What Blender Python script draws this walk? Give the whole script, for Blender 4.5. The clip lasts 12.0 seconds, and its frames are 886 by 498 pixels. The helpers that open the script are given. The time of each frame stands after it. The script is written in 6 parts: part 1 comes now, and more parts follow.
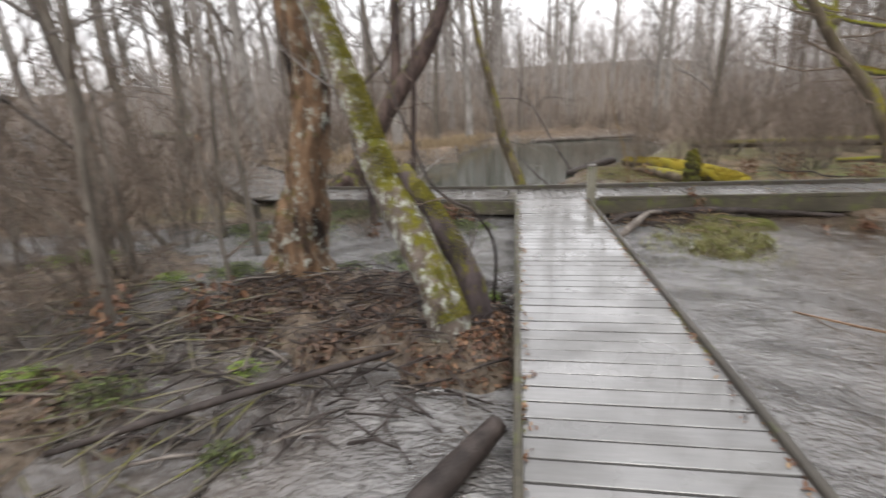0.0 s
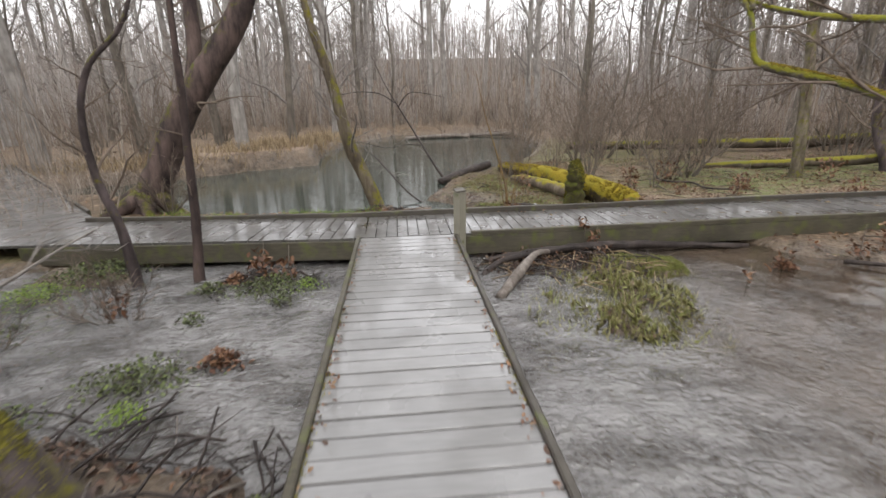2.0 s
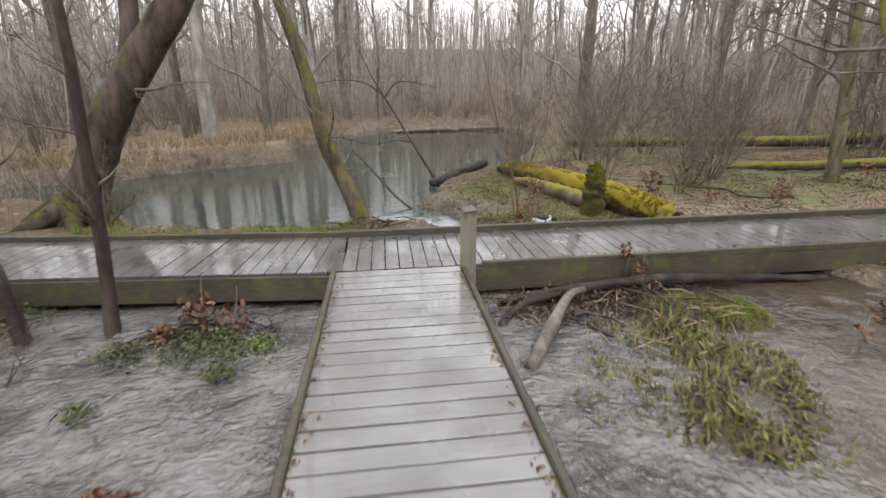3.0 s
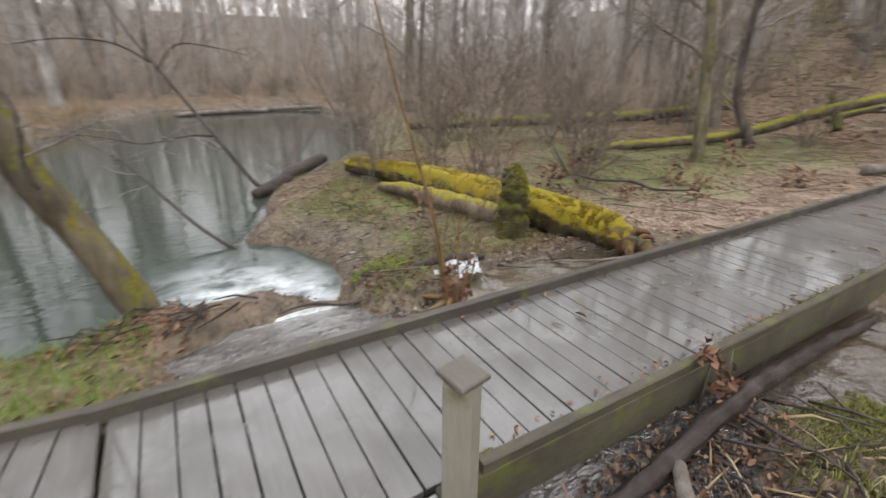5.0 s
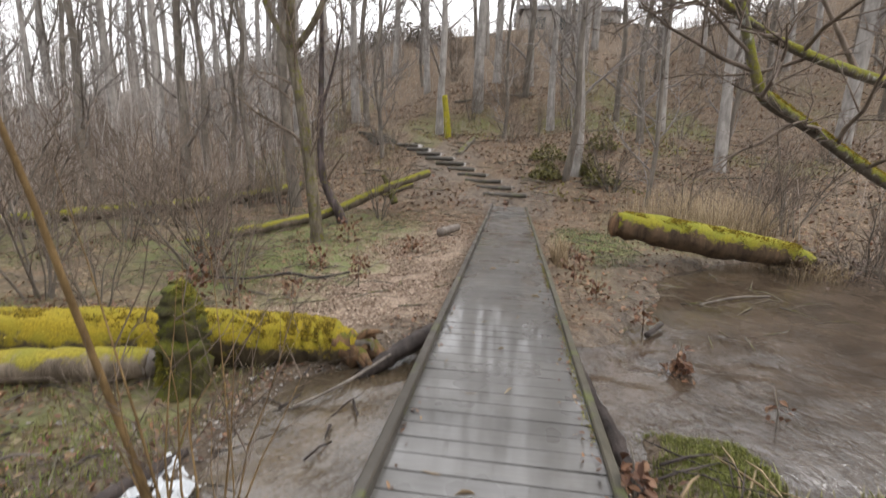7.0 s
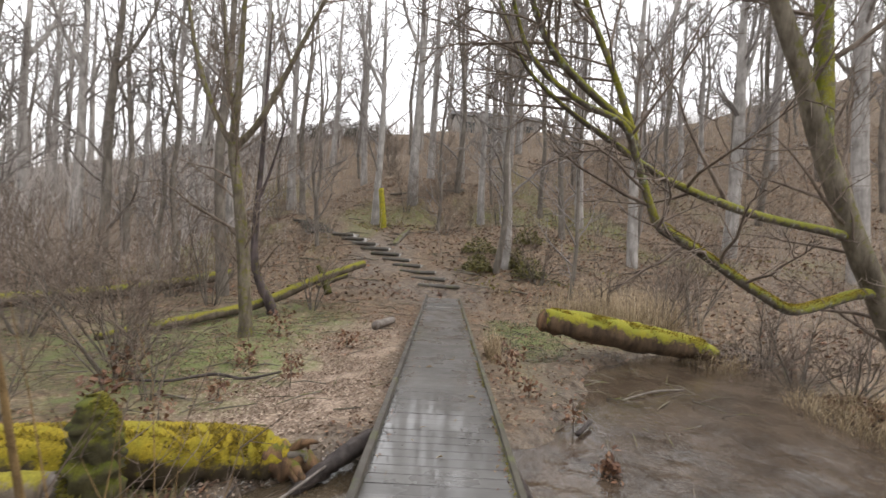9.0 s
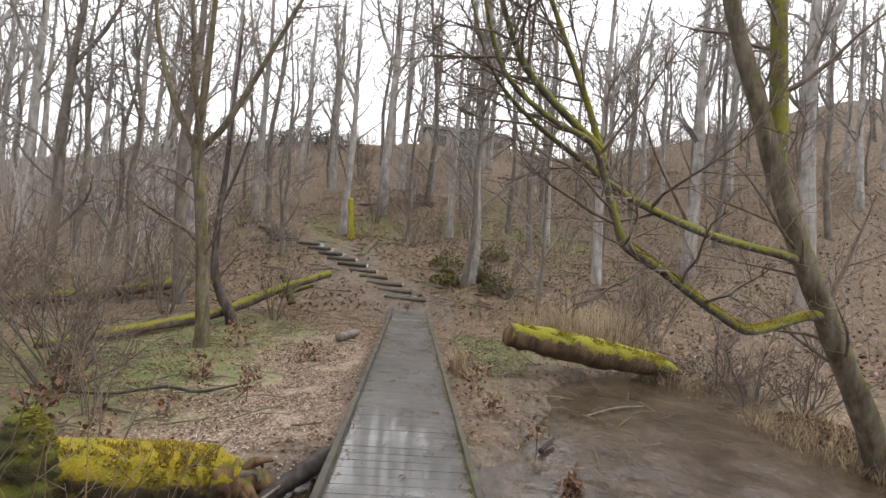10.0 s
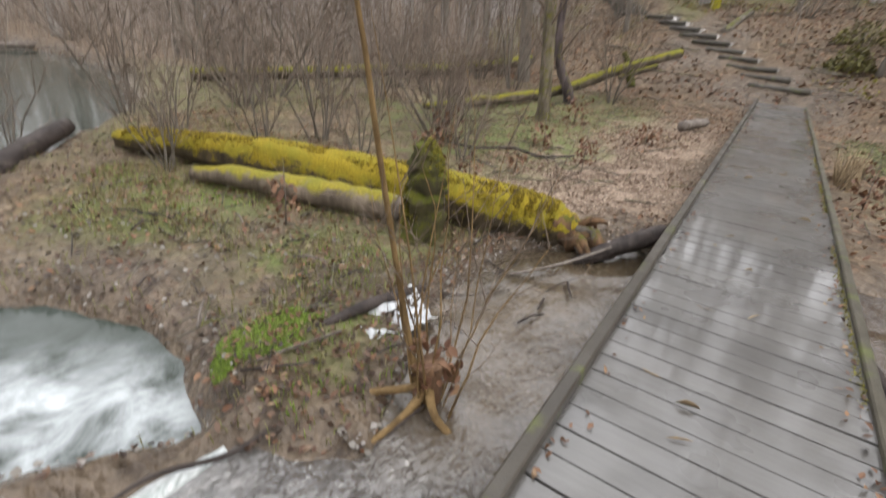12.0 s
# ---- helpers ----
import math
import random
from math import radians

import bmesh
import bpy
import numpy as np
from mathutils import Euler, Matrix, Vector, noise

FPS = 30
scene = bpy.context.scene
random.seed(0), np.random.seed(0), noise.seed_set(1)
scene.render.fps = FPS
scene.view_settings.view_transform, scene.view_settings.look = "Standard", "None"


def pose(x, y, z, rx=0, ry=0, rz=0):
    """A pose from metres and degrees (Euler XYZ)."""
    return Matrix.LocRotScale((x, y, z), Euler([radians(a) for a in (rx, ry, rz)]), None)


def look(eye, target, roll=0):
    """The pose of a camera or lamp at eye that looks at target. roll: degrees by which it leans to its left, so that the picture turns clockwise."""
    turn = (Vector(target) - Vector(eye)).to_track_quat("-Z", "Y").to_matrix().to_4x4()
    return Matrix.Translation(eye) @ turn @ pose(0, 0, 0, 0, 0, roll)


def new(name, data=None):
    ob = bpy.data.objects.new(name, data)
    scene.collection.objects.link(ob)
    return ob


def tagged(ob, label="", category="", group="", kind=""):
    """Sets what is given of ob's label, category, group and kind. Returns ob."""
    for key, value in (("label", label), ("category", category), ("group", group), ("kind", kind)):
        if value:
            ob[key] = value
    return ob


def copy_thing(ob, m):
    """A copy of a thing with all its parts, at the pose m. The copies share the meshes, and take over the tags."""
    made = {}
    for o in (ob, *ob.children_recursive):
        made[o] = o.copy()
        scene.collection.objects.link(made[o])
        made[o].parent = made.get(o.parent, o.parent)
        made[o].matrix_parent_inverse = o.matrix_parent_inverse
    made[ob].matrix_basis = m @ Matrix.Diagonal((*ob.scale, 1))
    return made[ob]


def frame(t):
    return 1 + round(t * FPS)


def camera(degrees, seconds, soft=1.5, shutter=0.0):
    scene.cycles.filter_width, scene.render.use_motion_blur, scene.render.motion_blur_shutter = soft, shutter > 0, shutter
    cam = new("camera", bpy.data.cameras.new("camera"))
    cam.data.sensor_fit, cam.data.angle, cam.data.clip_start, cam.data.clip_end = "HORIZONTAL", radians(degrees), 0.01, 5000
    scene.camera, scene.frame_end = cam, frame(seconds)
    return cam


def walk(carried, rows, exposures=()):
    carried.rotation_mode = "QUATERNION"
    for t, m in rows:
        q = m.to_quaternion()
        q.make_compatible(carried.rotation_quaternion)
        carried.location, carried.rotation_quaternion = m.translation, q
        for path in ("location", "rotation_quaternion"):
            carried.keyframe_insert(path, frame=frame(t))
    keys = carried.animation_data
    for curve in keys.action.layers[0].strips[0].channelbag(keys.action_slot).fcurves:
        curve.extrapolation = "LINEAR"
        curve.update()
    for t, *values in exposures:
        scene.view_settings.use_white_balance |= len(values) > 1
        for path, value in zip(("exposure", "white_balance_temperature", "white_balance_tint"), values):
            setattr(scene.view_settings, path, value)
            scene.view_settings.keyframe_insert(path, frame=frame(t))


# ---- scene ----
cam = camera(87.5, 12.0, 1.5, 0.4)
PATH = [
    (0, (-0.628, -8.302, 1.549), (-0.937, -6.408, 0.983), -2.6),
    (0.5, (-0.434, -7.852, 1.542), (-0.315, -5.961, 0.902), -1.6),
    (1, (-0.207, -7.237, 1.616), (-0.018, -5.346, 0.995), -1.4),
    (1.5, (-0.171, -6.514, 1.556), (0.02, -4.617, 0.954), -0.6),
    (2, (-0.067, -5.706, 1.633), (0.105, -3.809, 1.023), -1.2),
    (2.5, (-0.138, -4.862, 1.646), (0.097, -2.982, 1.006), -0.4),
    (2.7, (-0.121, -4.613, 1.635), (0.111, -2.733, 0.995), -0.5),
    (4.3, (-0.058, -2.158, 1.542), (0.378, -0.334, 0.846), -1.1),
    (4.5, (-0.08, -1.872, 1.56), (0.469, -0.088, 0.843), -0.7),
    (5, (-0.054, -1.19, 1.549), (0.883, 0.418, 0.815), 0.2),
    (5.5, (-0.043, -0.553, 1.521), (1.348, 0.661, 0.752), 1.9),
    (6, (0.104, -0.062, 1.477), (1.782, 0.745, 0.748), 2.5),
    (6.5, (0.183, 0.324, 1.405), (2.047, 0.708, 0.789), 3.3),
    (7, (0.31, 0.559, 1.449), (2.256, 0.832, 1.074), 1.6),
    (7.2, (0.343, 0.581, 1.475), (2.303, 0.838, 1.175), 0.6),
    (8.8, (0.104, 0.616, 1.628), (2.103, 0.672, 1.608), 2.4),
    (9, (0.128, 0.616, 1.637), (2.128, 0.62, 1.641), 3.0),
    (9.5, (0.337, 0.61, 1.614), (2.333, 0.499, 1.667), 4.1),
    (10, (0.185, 0.613, 1.639), (2.18, 0.484, 1.706), 4.6),
    (10.5, (0.189, 0.633, 1.639), (2.189, 0.606, 1.661), 6.3),
    (11, (0.174, 0.716, 1.589), (2.138, 1.041, 1.402), 6.0),
    (11.5, (0.197, 0.806, 1.499), (1.918, 1.684, 0.984), 2.4),
    (12, (0.287, 0.776, 1.372), (1.796, 1.75, 0.492), 4.3),
]
walk(cam, [(t, look(eye, target, roll)) for t, eye, target, roll in PATH],
     [(0, 0.1), (2.5, 0.11), (4.5, 0.25), (5.5, 0.26), (7, 0.21), (9, 0.19), (10.5, 0.17), (11.5, 0.28), (12, 0.31)])


# ---- sky and light: a bright overcast winter day ----
world = bpy.data.worlds.new("overcast_sky")
scene.world = world
world.use_nodes = True
wn, wl = world.node_tree.nodes, world.node_tree.links
wn.clear()
sky = wn.new("ShaderNodeTexSky")
sky.sky_type, sky.sun_disc = "NISHITA", False
sky.sun_elevation, sky.sun_rotation = radians(38), radians(200)
sky.dust_density, sky.air_density = 6.0, 1.5
cloud = wn.new("ShaderNodeMix")
cloud.data_type = "RGBA"
cloud.inputs["Factor"].default_value = 0.9
cloud.inputs["B"].default_value = (10.1, 10.0, 10.25, 1)
sky_back = wn.new("ShaderNodeBackground")
sky_back.inputs["Strength"].default_value = 0.176
sky_out = wn.new("ShaderNodeOutputWorld")
wl.new(sky.outputs[0], cloud.inputs["A"])
wl.new(cloud.outputs["Result"], sky_back.inputs["Color"])
wl.new(sky_back.outputs[0], sky_out.inputs["Surface"])
sun_data = bpy.data.lights.new("sun", "SUN")
sun_data.energy, sun_data.angle, sun_data.color = 0.9, radians(25), (1.0, 0.97, 0.92)
sun = new("sun", sun_data)
sun.matrix_world = look((0, 0, 30), (-6, 17, 5))


# ---- materials ----
class Shader:
    """Short way to wire one principled material."""

    def __init__(self, name, rough=0.8, spec=0.4):
        self.m = bpy.data.materials.new(name)
        self.m.use_nodes = True
        self.t = self.m.node_tree
        self.p = self.t.nodes["Principled BSDF"]
        self.p.inputs["Roughness"].default_value = rough
        self.p.inputs["Specular IOR Level"].default_value = spec
        self.geo = self.t.nodes.new("ShaderNodeNewGeometry")
        self.pos = self.geo.outputs["Position"]

    def link(self, a, b):
        self.t.links.new(a, b)

    def set(self, name, value):
        if isinstance(value, (int, float)):
            self.p.inputs[name].default_value = value
        elif isinstance(value, tuple):
            self.p.inputs[name].default_value = (*value, 1)
        else:
            self.link(value, self.p.inputs[name])

    def scaled(self, sx, sy, sz, source=None):
        n = self.t.nodes.new("ShaderNodeMapping")
        n.inputs["Scale"].default_value = (sx, sy, sz)
        self.link(source or self.pos, n.inputs["Vector"])
        return n.outputs[0]

    def noise(self, scale, detail=4, vec=None, rough=0.55, dist=0.0):
        n = self.t.nodes.new("ShaderNodeTexNoise")
        n.inputs["Scale"].default_value, n.inputs["Detail"].default_value = scale, detail
        n.inputs["Roughness"].default_value, n.inputs["Distortion"].default_value = rough, dist
        self.link(vec or self.pos, n.inputs["Vector"])
        return n.outputs["Fac"]

    def cells(self, scale, vec=None, colour=False):
        n = self.t.nodes.new("ShaderNodeTexVoronoi")
        n.inputs["Scale"].default_value = scale
        self.link(vec or self.pos, n.inputs["Vector"])
        return n.outputs["Color" if colour else "Distance"]

    def ramp(self, fac, stops):
        n = self.t.nodes.new("ShaderNodeValToRGB")
        e = n.color_ramp.elements
        while len(e) < len(stops):
            e.new(0.5)
        for k, (p, c) in zip(e, stops):
            k.position = p
            k.color = (c, c, c, 1) if isinstance(c, (int, float)) else (*c, 1)
        self.link(fac, n.inputs["Fac"])
        return n.outputs["Color"]

    def mix(self, fac, a, b, mode="MIX"):
        n = self.t.nodes.new("ShaderNodeMix")
        n.data_type, n.blend_type = "RGBA", mode
        for key, v in (("Factor", fac), ("A", a), ("B", b)):
            sock = [s for s in n.inputs if s.name == key and (s.type == "RGBA" or key == "Factor" and s.type == "VALUE")][0]
            if isinstance(v, tuple):
                sock.default_value = (*v, 1)
            elif isinstance(v, (int, float)):
                sock.default_value = v
            else:
                self.link(v, sock)
        return [s for s in n.outputs if s.type == "RGBA"][0]

    def math(self, op, a, b=0.0, clamp=False):
        n = self.t.nodes.new("ShaderNodeMath")
        n.operation, n.use_clamp = op, clamp
        for i, v in enumerate((a, b)):
            if isinstance(v, (int, float)):
                n.inputs[i].default_value = v
            else:
                self.link(v, n.inputs[i])
        return n.outputs[0]

    def up(self):
        n = self.t.nodes.new("ShaderNodeSeparateXYZ")
        self.link(self.geo.outputs["Normal"], n.inputs[0])
        return n.outputs["Z"]

    def bump(self, height, strength=0.5, distance=0.02):
        n = self.t.nodes.new("ShaderNodeBump")
        n.inputs["Strength"].default_value, n.inputs["Distance"].default_value = strength, distance
        self.link(height, n.inputs["Height"])
        self.link(n.outputs[0], self.p.inputs["Normal"])

    def per_object(self):
        return self.t.nodes.new("ShaderNodeObjectInfo").outputs["Random"]

    def per_island(self):
        return self.geo.outputs["Random Per Island"]

    def attribute(self, name):
        n = self.t.nodes.new("ShaderNodeAttribute")
        n.attribute_name = name
        s = self.t.nodes.new("ShaderNodeSeparateColor")
        self.link(n.outputs["Color"], s.inputs[0])
        return s.outputs


def wood_material(name, dark, light, grain, rough_low, rough_high, moss=0.0, film=False):
    s = Shader(name, 0.5, 0.5)
    fine = s.noise(38, 5, s.scaled(*grain))
    broad = s.noise(1.3, 4)
    tone = s.math("ADD", s.math("MULTIPLY", fine, 0.75), s.math("MULTIPLY", s.per_object(), 0.25))
    col = s.mix(s.ramp(tone, [(0.05, 0.0), (0.95, 1.0)]), dark, light)
    col = s.mix(s.ramp(broad, [(0.42, 0.0), (0.7, 0.45)]), col, tuple(v * 0.55 for v in dark))
    if moss:
        col = s.mix(s.ramp(s.noise(6, 5), [(0.62 - moss, 0.0), (0.75 - moss * 0.6, 0.85)]), col, (0.10, 0.115, 0.03))
    s.set("Base Color", col)
    wet = s.ramp(s.noise(2.2, 3, s.scaled(1, 1, 1)), [(0.35, rough_low), (0.65, rough_high)])
    s.set("Roughness", wet)
    if film:
        s.set("Coat Weight", s.ramp(s.noise(1.4, 4), [(0.4, 0.22), (0.55, 1.0)]))
        s.set("Coat Roughness", s.ramp(s.noise(7, 3), [(0.3, 0.035), (0.7, 0.13)]))
        s.set("Coat IOR", 1.75)
    s.bump(s.math("ADD", fine, s.noise(120, 2)), 0.2 if film else 0.35, 0.003 if film else 0.006)
    return s.m


M_PLANK = wood_material("wet_weathered_plank", (0.122, 0.119, 0.114), (0.262, 0.257, 0.25), (0.12, 1, 1), 0.22, 0.5, 0.0, True)
M_PLANK_ACROSS = wood_material("wet_weathered_plank_across", (0.064, 0.061, 0.056), (0.155, 0.149, 0.14), (1, 0.12, 1), 0.2, 0.5, 0.0, True)
M_PLANK_ACROSS.node_tree.nodes["Principled BSDF"].inputs["Coat IOR"].default_value = 1.75
M_CURB = wood_material("dark_wet_curb", (0.034, 0.029, 0.023), (0.105, 0.093, 0.075), (0.2, 0.2, 1), 0.35, 0.7, 0.05)
M_FASCIA = wood_material("mossy_fascia_board", (0.03, 0.026, 0.018), (0.14, 0.125, 0.088), (0.2, 1, 1), 0.45, 0.8, 0.1)
M_POST = wood_material("pale_post_wood", (0.20, 0.19, 0.145), (0.31, 0.295, 0.24), (1, 1, 0.1), 0.5, 0.8, 0.07)
M_CAP = wood_material("weathered_cap_wood", (0.075, 0.066, 0.052), (0.175, 0.16, 0.135), (1, 0.2, 1), 0.45, 0.8)
# Wet timber; part of the sky's sheen is put into its lighter colour.
M_STEP = wood_material("sheen_paled_wet_timber", (0.16, 0.145, 0.125), (0.34, 0.32, 0.3), (1, 0.2, 1), 0.2, 0.5, 0.0, True)


def bark_material(name, dark, light, scale=9, moss=0.0, moss_colour=(0.16, 0.155, 0.02), lichen=0.0, rough=0.85, flat=False):
    s = Shader(name, rough, 0.3)
    ridges = s.noise(scale, 6, s.scaled(1, 1, 0.22), 0.65)
    blotch = s.noise(scale * 0.35, 3)
    col = s.mix(s.ramp(ridges, [(0.35, 0.0), (0.65, 1.0)]), dark, light)
    col = s.mix(s.ramp(blotch, [(0.45, 0.0), (0.7, 0.6)]), col, tuple(v * 0.6 for v in dark))
    if lichen:
        spots = s.noise(scale * 1.7, 7, s.scaled(1, 1, 0.6), 0.72)
        col = s.mix(s.ramp(spots, [(0.57 - lichen * 0.2, 0.0), (0.67 - lichen * 0.2, 0.85)]), col, (0.47, 0.495, 0.44))
    if moss:
        m = s.math("ADD", s.math("MULTIPLY", s.up(), 0.22 if not flat else 0.42), s.noise(scale * (0.9 if not flat else 0.7), 6, None, 0.72))
        m = s.ramp(m, [(0.70 - moss * 0.35, 0.0), (0.84 - moss * 0.35, 1.0)] if not flat else [(1 - moss, 0.0), (1.12 - moss, 1.0)])
        tint = s.mix(s.ramp(s.noise(scale * 6, 5, None, 0.7), [(0.3, 0.0), (0.7, 1.0)]), moss_colour, tuple(v * 0.38 for v in moss_colour))
        tint = s.mix(s.ramp(s.noise(scale * 0.4, 3), [(0.4, 0.0), (0.65, 0.7)]), tint, (moss_colour[0] * 0.5, moss_colour[1] * 0.62, moss_colour[2] * 0.8))
        col = s.mix(m, col, tint)
    s.set("Base Color", col)
    s.bump(s.math("ADD", ridges, s.math("MULTIPLY", s.noise(scale * 8, 3), 0.5)), 0.7, 0.02)
    return s.m


M_BARK_GREY = bark_material("grey_forest_bark", (0.22, 0.205, 0.19), (0.42, 0.395, 0.37), 6, 0.1)
M_BARK_BROWN = bark_material("brown_forest_bark", (0.11, 0.095, 0.08), (0.22, 0.195, 0.165), 7, 0.2)
M_BARK_OLIVE = bark_material("olive_mossy_bark", (0.07, 0.056, 0.038), (0.215, 0.185, 0.14), 10, 0.52, (0.19, 0.175, 0.025))
M_BARK_LIMB = bark_material("grey_brown_bark_with_bright_moss", (0.07, 0.056, 0.042), (0.17, 0.145, 0.115), 10, 0.85, (0.29, 0.275, 0.028), 0.1)
M_BARK_STEM = bark_material("dark_stem_with_moss", (0.03, 0.023, 0.022), (0.12, 0.095, 0.095), 8, 0.33, (0.20, 0.18, 0.015), 0.0)
M_BARK_POND = bark_material("mossy_waterside_bark", (0.065, 0.05, 0.034), (0.19, 0.16, 0.115), 8, 0.52, (0.235, 0.205, 0.02))
M_BARK_DARK = bark_material("dark_wet_bark", (0.026, 0.02, 0.018), (0.078, 0.062, 0.056), 9, 0.0, (0.12, 0.12, 0.02), 0.0, 0.6)
M_BARK_PEEL = bark_material("purplish_peeling_bark", (0.028, 0.021, 0.021), (0.14, 0.1, 0.088), 6, 0.3, (0.16, 0.15, 0.02))
M_BARK_LICHEN = bark_material("lichen_covered_bark", (0.065, 0.05, 0.04), (0.19, 0.155, 0.13), 8, 0.42, (0.17, 0.155, 0.014), 0.38)
M_BARK_SNAG = bark_material("shredded_rotten_bark", (0.016, 0.011, 0.009), (0.30, 0.19, 0.115), 7, 0.28, (0.15, 0.14, 0.02), 0.12)
M_BARK_ROTTEN = bark_material("rotten_orange_brown_wood", (0.04, 0.025, 0.016), (0.24, 0.14, 0.075), 9, 0.14)
M_LOG_MOSS = bark_material("yellow_moss_on_log", (0.045, 0.035, 0.022), (0.11, 0.085, 0.05), 9, 0.53, (0.40, 0.302, 0.026), 0.0, 0.95, True)
M_LOG_HALF = bark_material("half_mossy_log_bark", (0.05, 0.034, 0.022), (0.15, 0.10, 0.06), 7, 0.46, (0.34, 0.31, 0.03), 0.0, 0.9, True)
M_LOG_PALE = bark_material("pale_bare_log_wood", (0.10, 0.08, 0.06), (0.27, 0.22, 0.165), 7, 0.3, (0.36, 0.30, 0.035), 0.0, 0.85, True)
M_LOG_THIN = bark_material("dark_log_with_olive_moss", (0.045, 0.036, 0.025), (0.14, 0.115, 0.085), 5, 0.38, (0.28, 0.25, 0.03), 0.0, 0.9, True)
M_STUMP_MOSS = bark_material("green_moss_on_stump", (0.05, 0.045, 0.025), (0.10, 0.09, 0.04), 11, 0.62, (0.15, 0.15, 0.02), 0.0, 0.95)
M_YELLOW_MOSS = bark_material("bright_yellow_moss_bark", (0.08, 0.07, 0.03), (0.16, 0.13, 0.06), 8, 1.0, (0.46, 0.40, 0.03))
M_TWIG = bark_material("brown_twig", (0.13, 0.10, 0.078), (0.25, 0.2, 0.162), 14)
M_TWIG_GREY = bark_material("grey_twig", (0.17, 0.152, 0.138), (0.31, 0.285, 0.265), 14)
M_TWIG_OCHRE = bark_material("ochre_stem", (0.14, 0.09, 0.04), (0.30, 0.20, 0.09), 14)
M_DRIFT = bark_material("bleached_driftwood", (0.12, 0.10, 0.085), (0.27, 0.24, 0.215), 9)
M_RED_STICK = bark_material("orange_peeled_wood", (0.15, 0.085, 0.05), (0.34, 0.22, 0.14), 12)


def scatter_material(name, stops, rough=0.7):
    s = Shader(name, rough, 0.35)
    s.set("Base Color", s.mix(s.math("MULTIPLY", s.noise(30, 2), 0.5), s.ramp(s.per_island(), stops), (0.05, 0.04, 0.03)))
    return s.m


M_LEAF = scatter_material("dead_beech_leaves", [(0.0, (0.07, 0.035, 0.022)), (0.35, (0.16, 0.075, 0.04)), (0.65, (0.26, 0.135, 0.075)), (0.9, (0.34, 0.24, 0.14)), (1.0, (0.36, 0.15, 0.07))], 0.45)
M_LEAF_WET = scatter_material("sodden_dark_leaves", [(0.0, (0.024, 0.014, 0.01)), (0.45, (0.06, 0.031, 0.02)), (0.8, (0.125, 0.066, 0.04)), (1.0, (0.25, 0.165, 0.11))], 0.35)
M_LEAF_RED = scatter_material("russet_leaves", [(0.0, (0.09, 0.038, 0.022)), (0.5, (0.19, 0.085, 0.042)), (1.0, (0.31, 0.18, 0.10))], 0.5)
M_GRASS_GREEN = scatter_material("fresh_green_grass", [(0.0, (0.09, 0.15, 0.015)), (0.6, (0.21, 0.33, 0.03)), (1.0, (0.30, 0.40, 0.07))], 0.6)
M_GRASS_YELLOW = scatter_material("yellowish_green_grass", [(0.0, (0.09, 0.10, 0.02)), (0.6, (0.20, 0.23, 0.04)), (1.0, (0.31, 0.31, 0.08))], 0.6)
M_GRASS_OLIVE = scatter_material("olive_waterside_blades", [(0.0, (0.12, 0.10, 0.04)), (0.5, (0.24, 0.24, 0.07)), (0.8, (0.30, 0.33, 0.11)), (1.0, (0.38, 0.32, 0.18))], 0.6)
M_STRAW = scatter_material("pale_dead_straw", [(0.0, (0.20, 0.14, 0.075)), (0.6, (0.40, 0.30, 0.18)), (1.0, (0.55, 0.44, 0.28))], 0.75)
M_CRESS = scatter_material("dark_green_water_plants", [(0.0, (0.05, 0.04, 0.022)), (0.3, (0.05, 0.065, 0.02)), (0.7, (0.10, 0.135, 0.035)), (1.0, (0.20, 0.26, 0.07))], 0.5)
# Brown twigs, lightened towards grey to include distance haze.
M_THICKET = scatter_material("brown_thicket_twigs", [(0.0, (0.23, 0.178, 0.14)), (0.5, (0.37, 0.31, 0.258)), (1.0, (0.48, 0.425, 0.375))], 0.9)
# Distance haze is painted into the far trunks as paler grey.
M_FAR_WOOD = scatter_material("haze_paled_far_trunks", [(0.0, (0.29, 0.25, 0.225)), (0.5, (0.43, 0.385, 0.355)), (1.0, (0.56, 0.52, 0.49))], 0.95)
M_CHIP = scatter_material("pale_wood_chips", [(0.0, (0.19, 0.125, 0.09)), (0.6, (0.42, 0.315, 0.235)), (1.0, (0.60, 0.49, 0.39))], 0.7)
M_STONE = scatter_material("pale_river_stones", [(0.0, (0.16, 0.14, 0.12)), (0.6, (0.28, 0.26, 0.23)), (1.0, (0.42, 0.39, 0.37))], 0.4)
M_IVY = scatter_material("dark_evergreen_leaves", [(0.0, (0.07, 0.062, 0.02)), (0.6, (0.16, 0.15, 0.04)), (1.0, (0.27, 0.255, 0.07))], 0.5)


M_HEDGE = scatter_material("dark_brown_hedge_leaves", [(0.0, (0.05, 0.042, 0.03)), (0.6, (0.10, 0.085, 0.06)), (1.0, (0.17, 0.14, 0.10))], 0.6)
M_MOSS_TUFT = scatter_material("yellow_moss_tufts", [(0.0, (0.10, 0.075, 0.014)), (0.35, (0.27, 0.205, 0.022)), (0.7, (0.41, 0.315, 0.03)), (1.0, (0.55, 0.42, 0.05))], 0.95)
M_STUMP_TUFT = scatter_material("green_moss_tufts", [(0.0, (0.08, 0.07, 0.012)), (0.5, (0.19, 0.175, 0.02)), (1.0, (0.31, 0.285, 0.04))], 0.95)


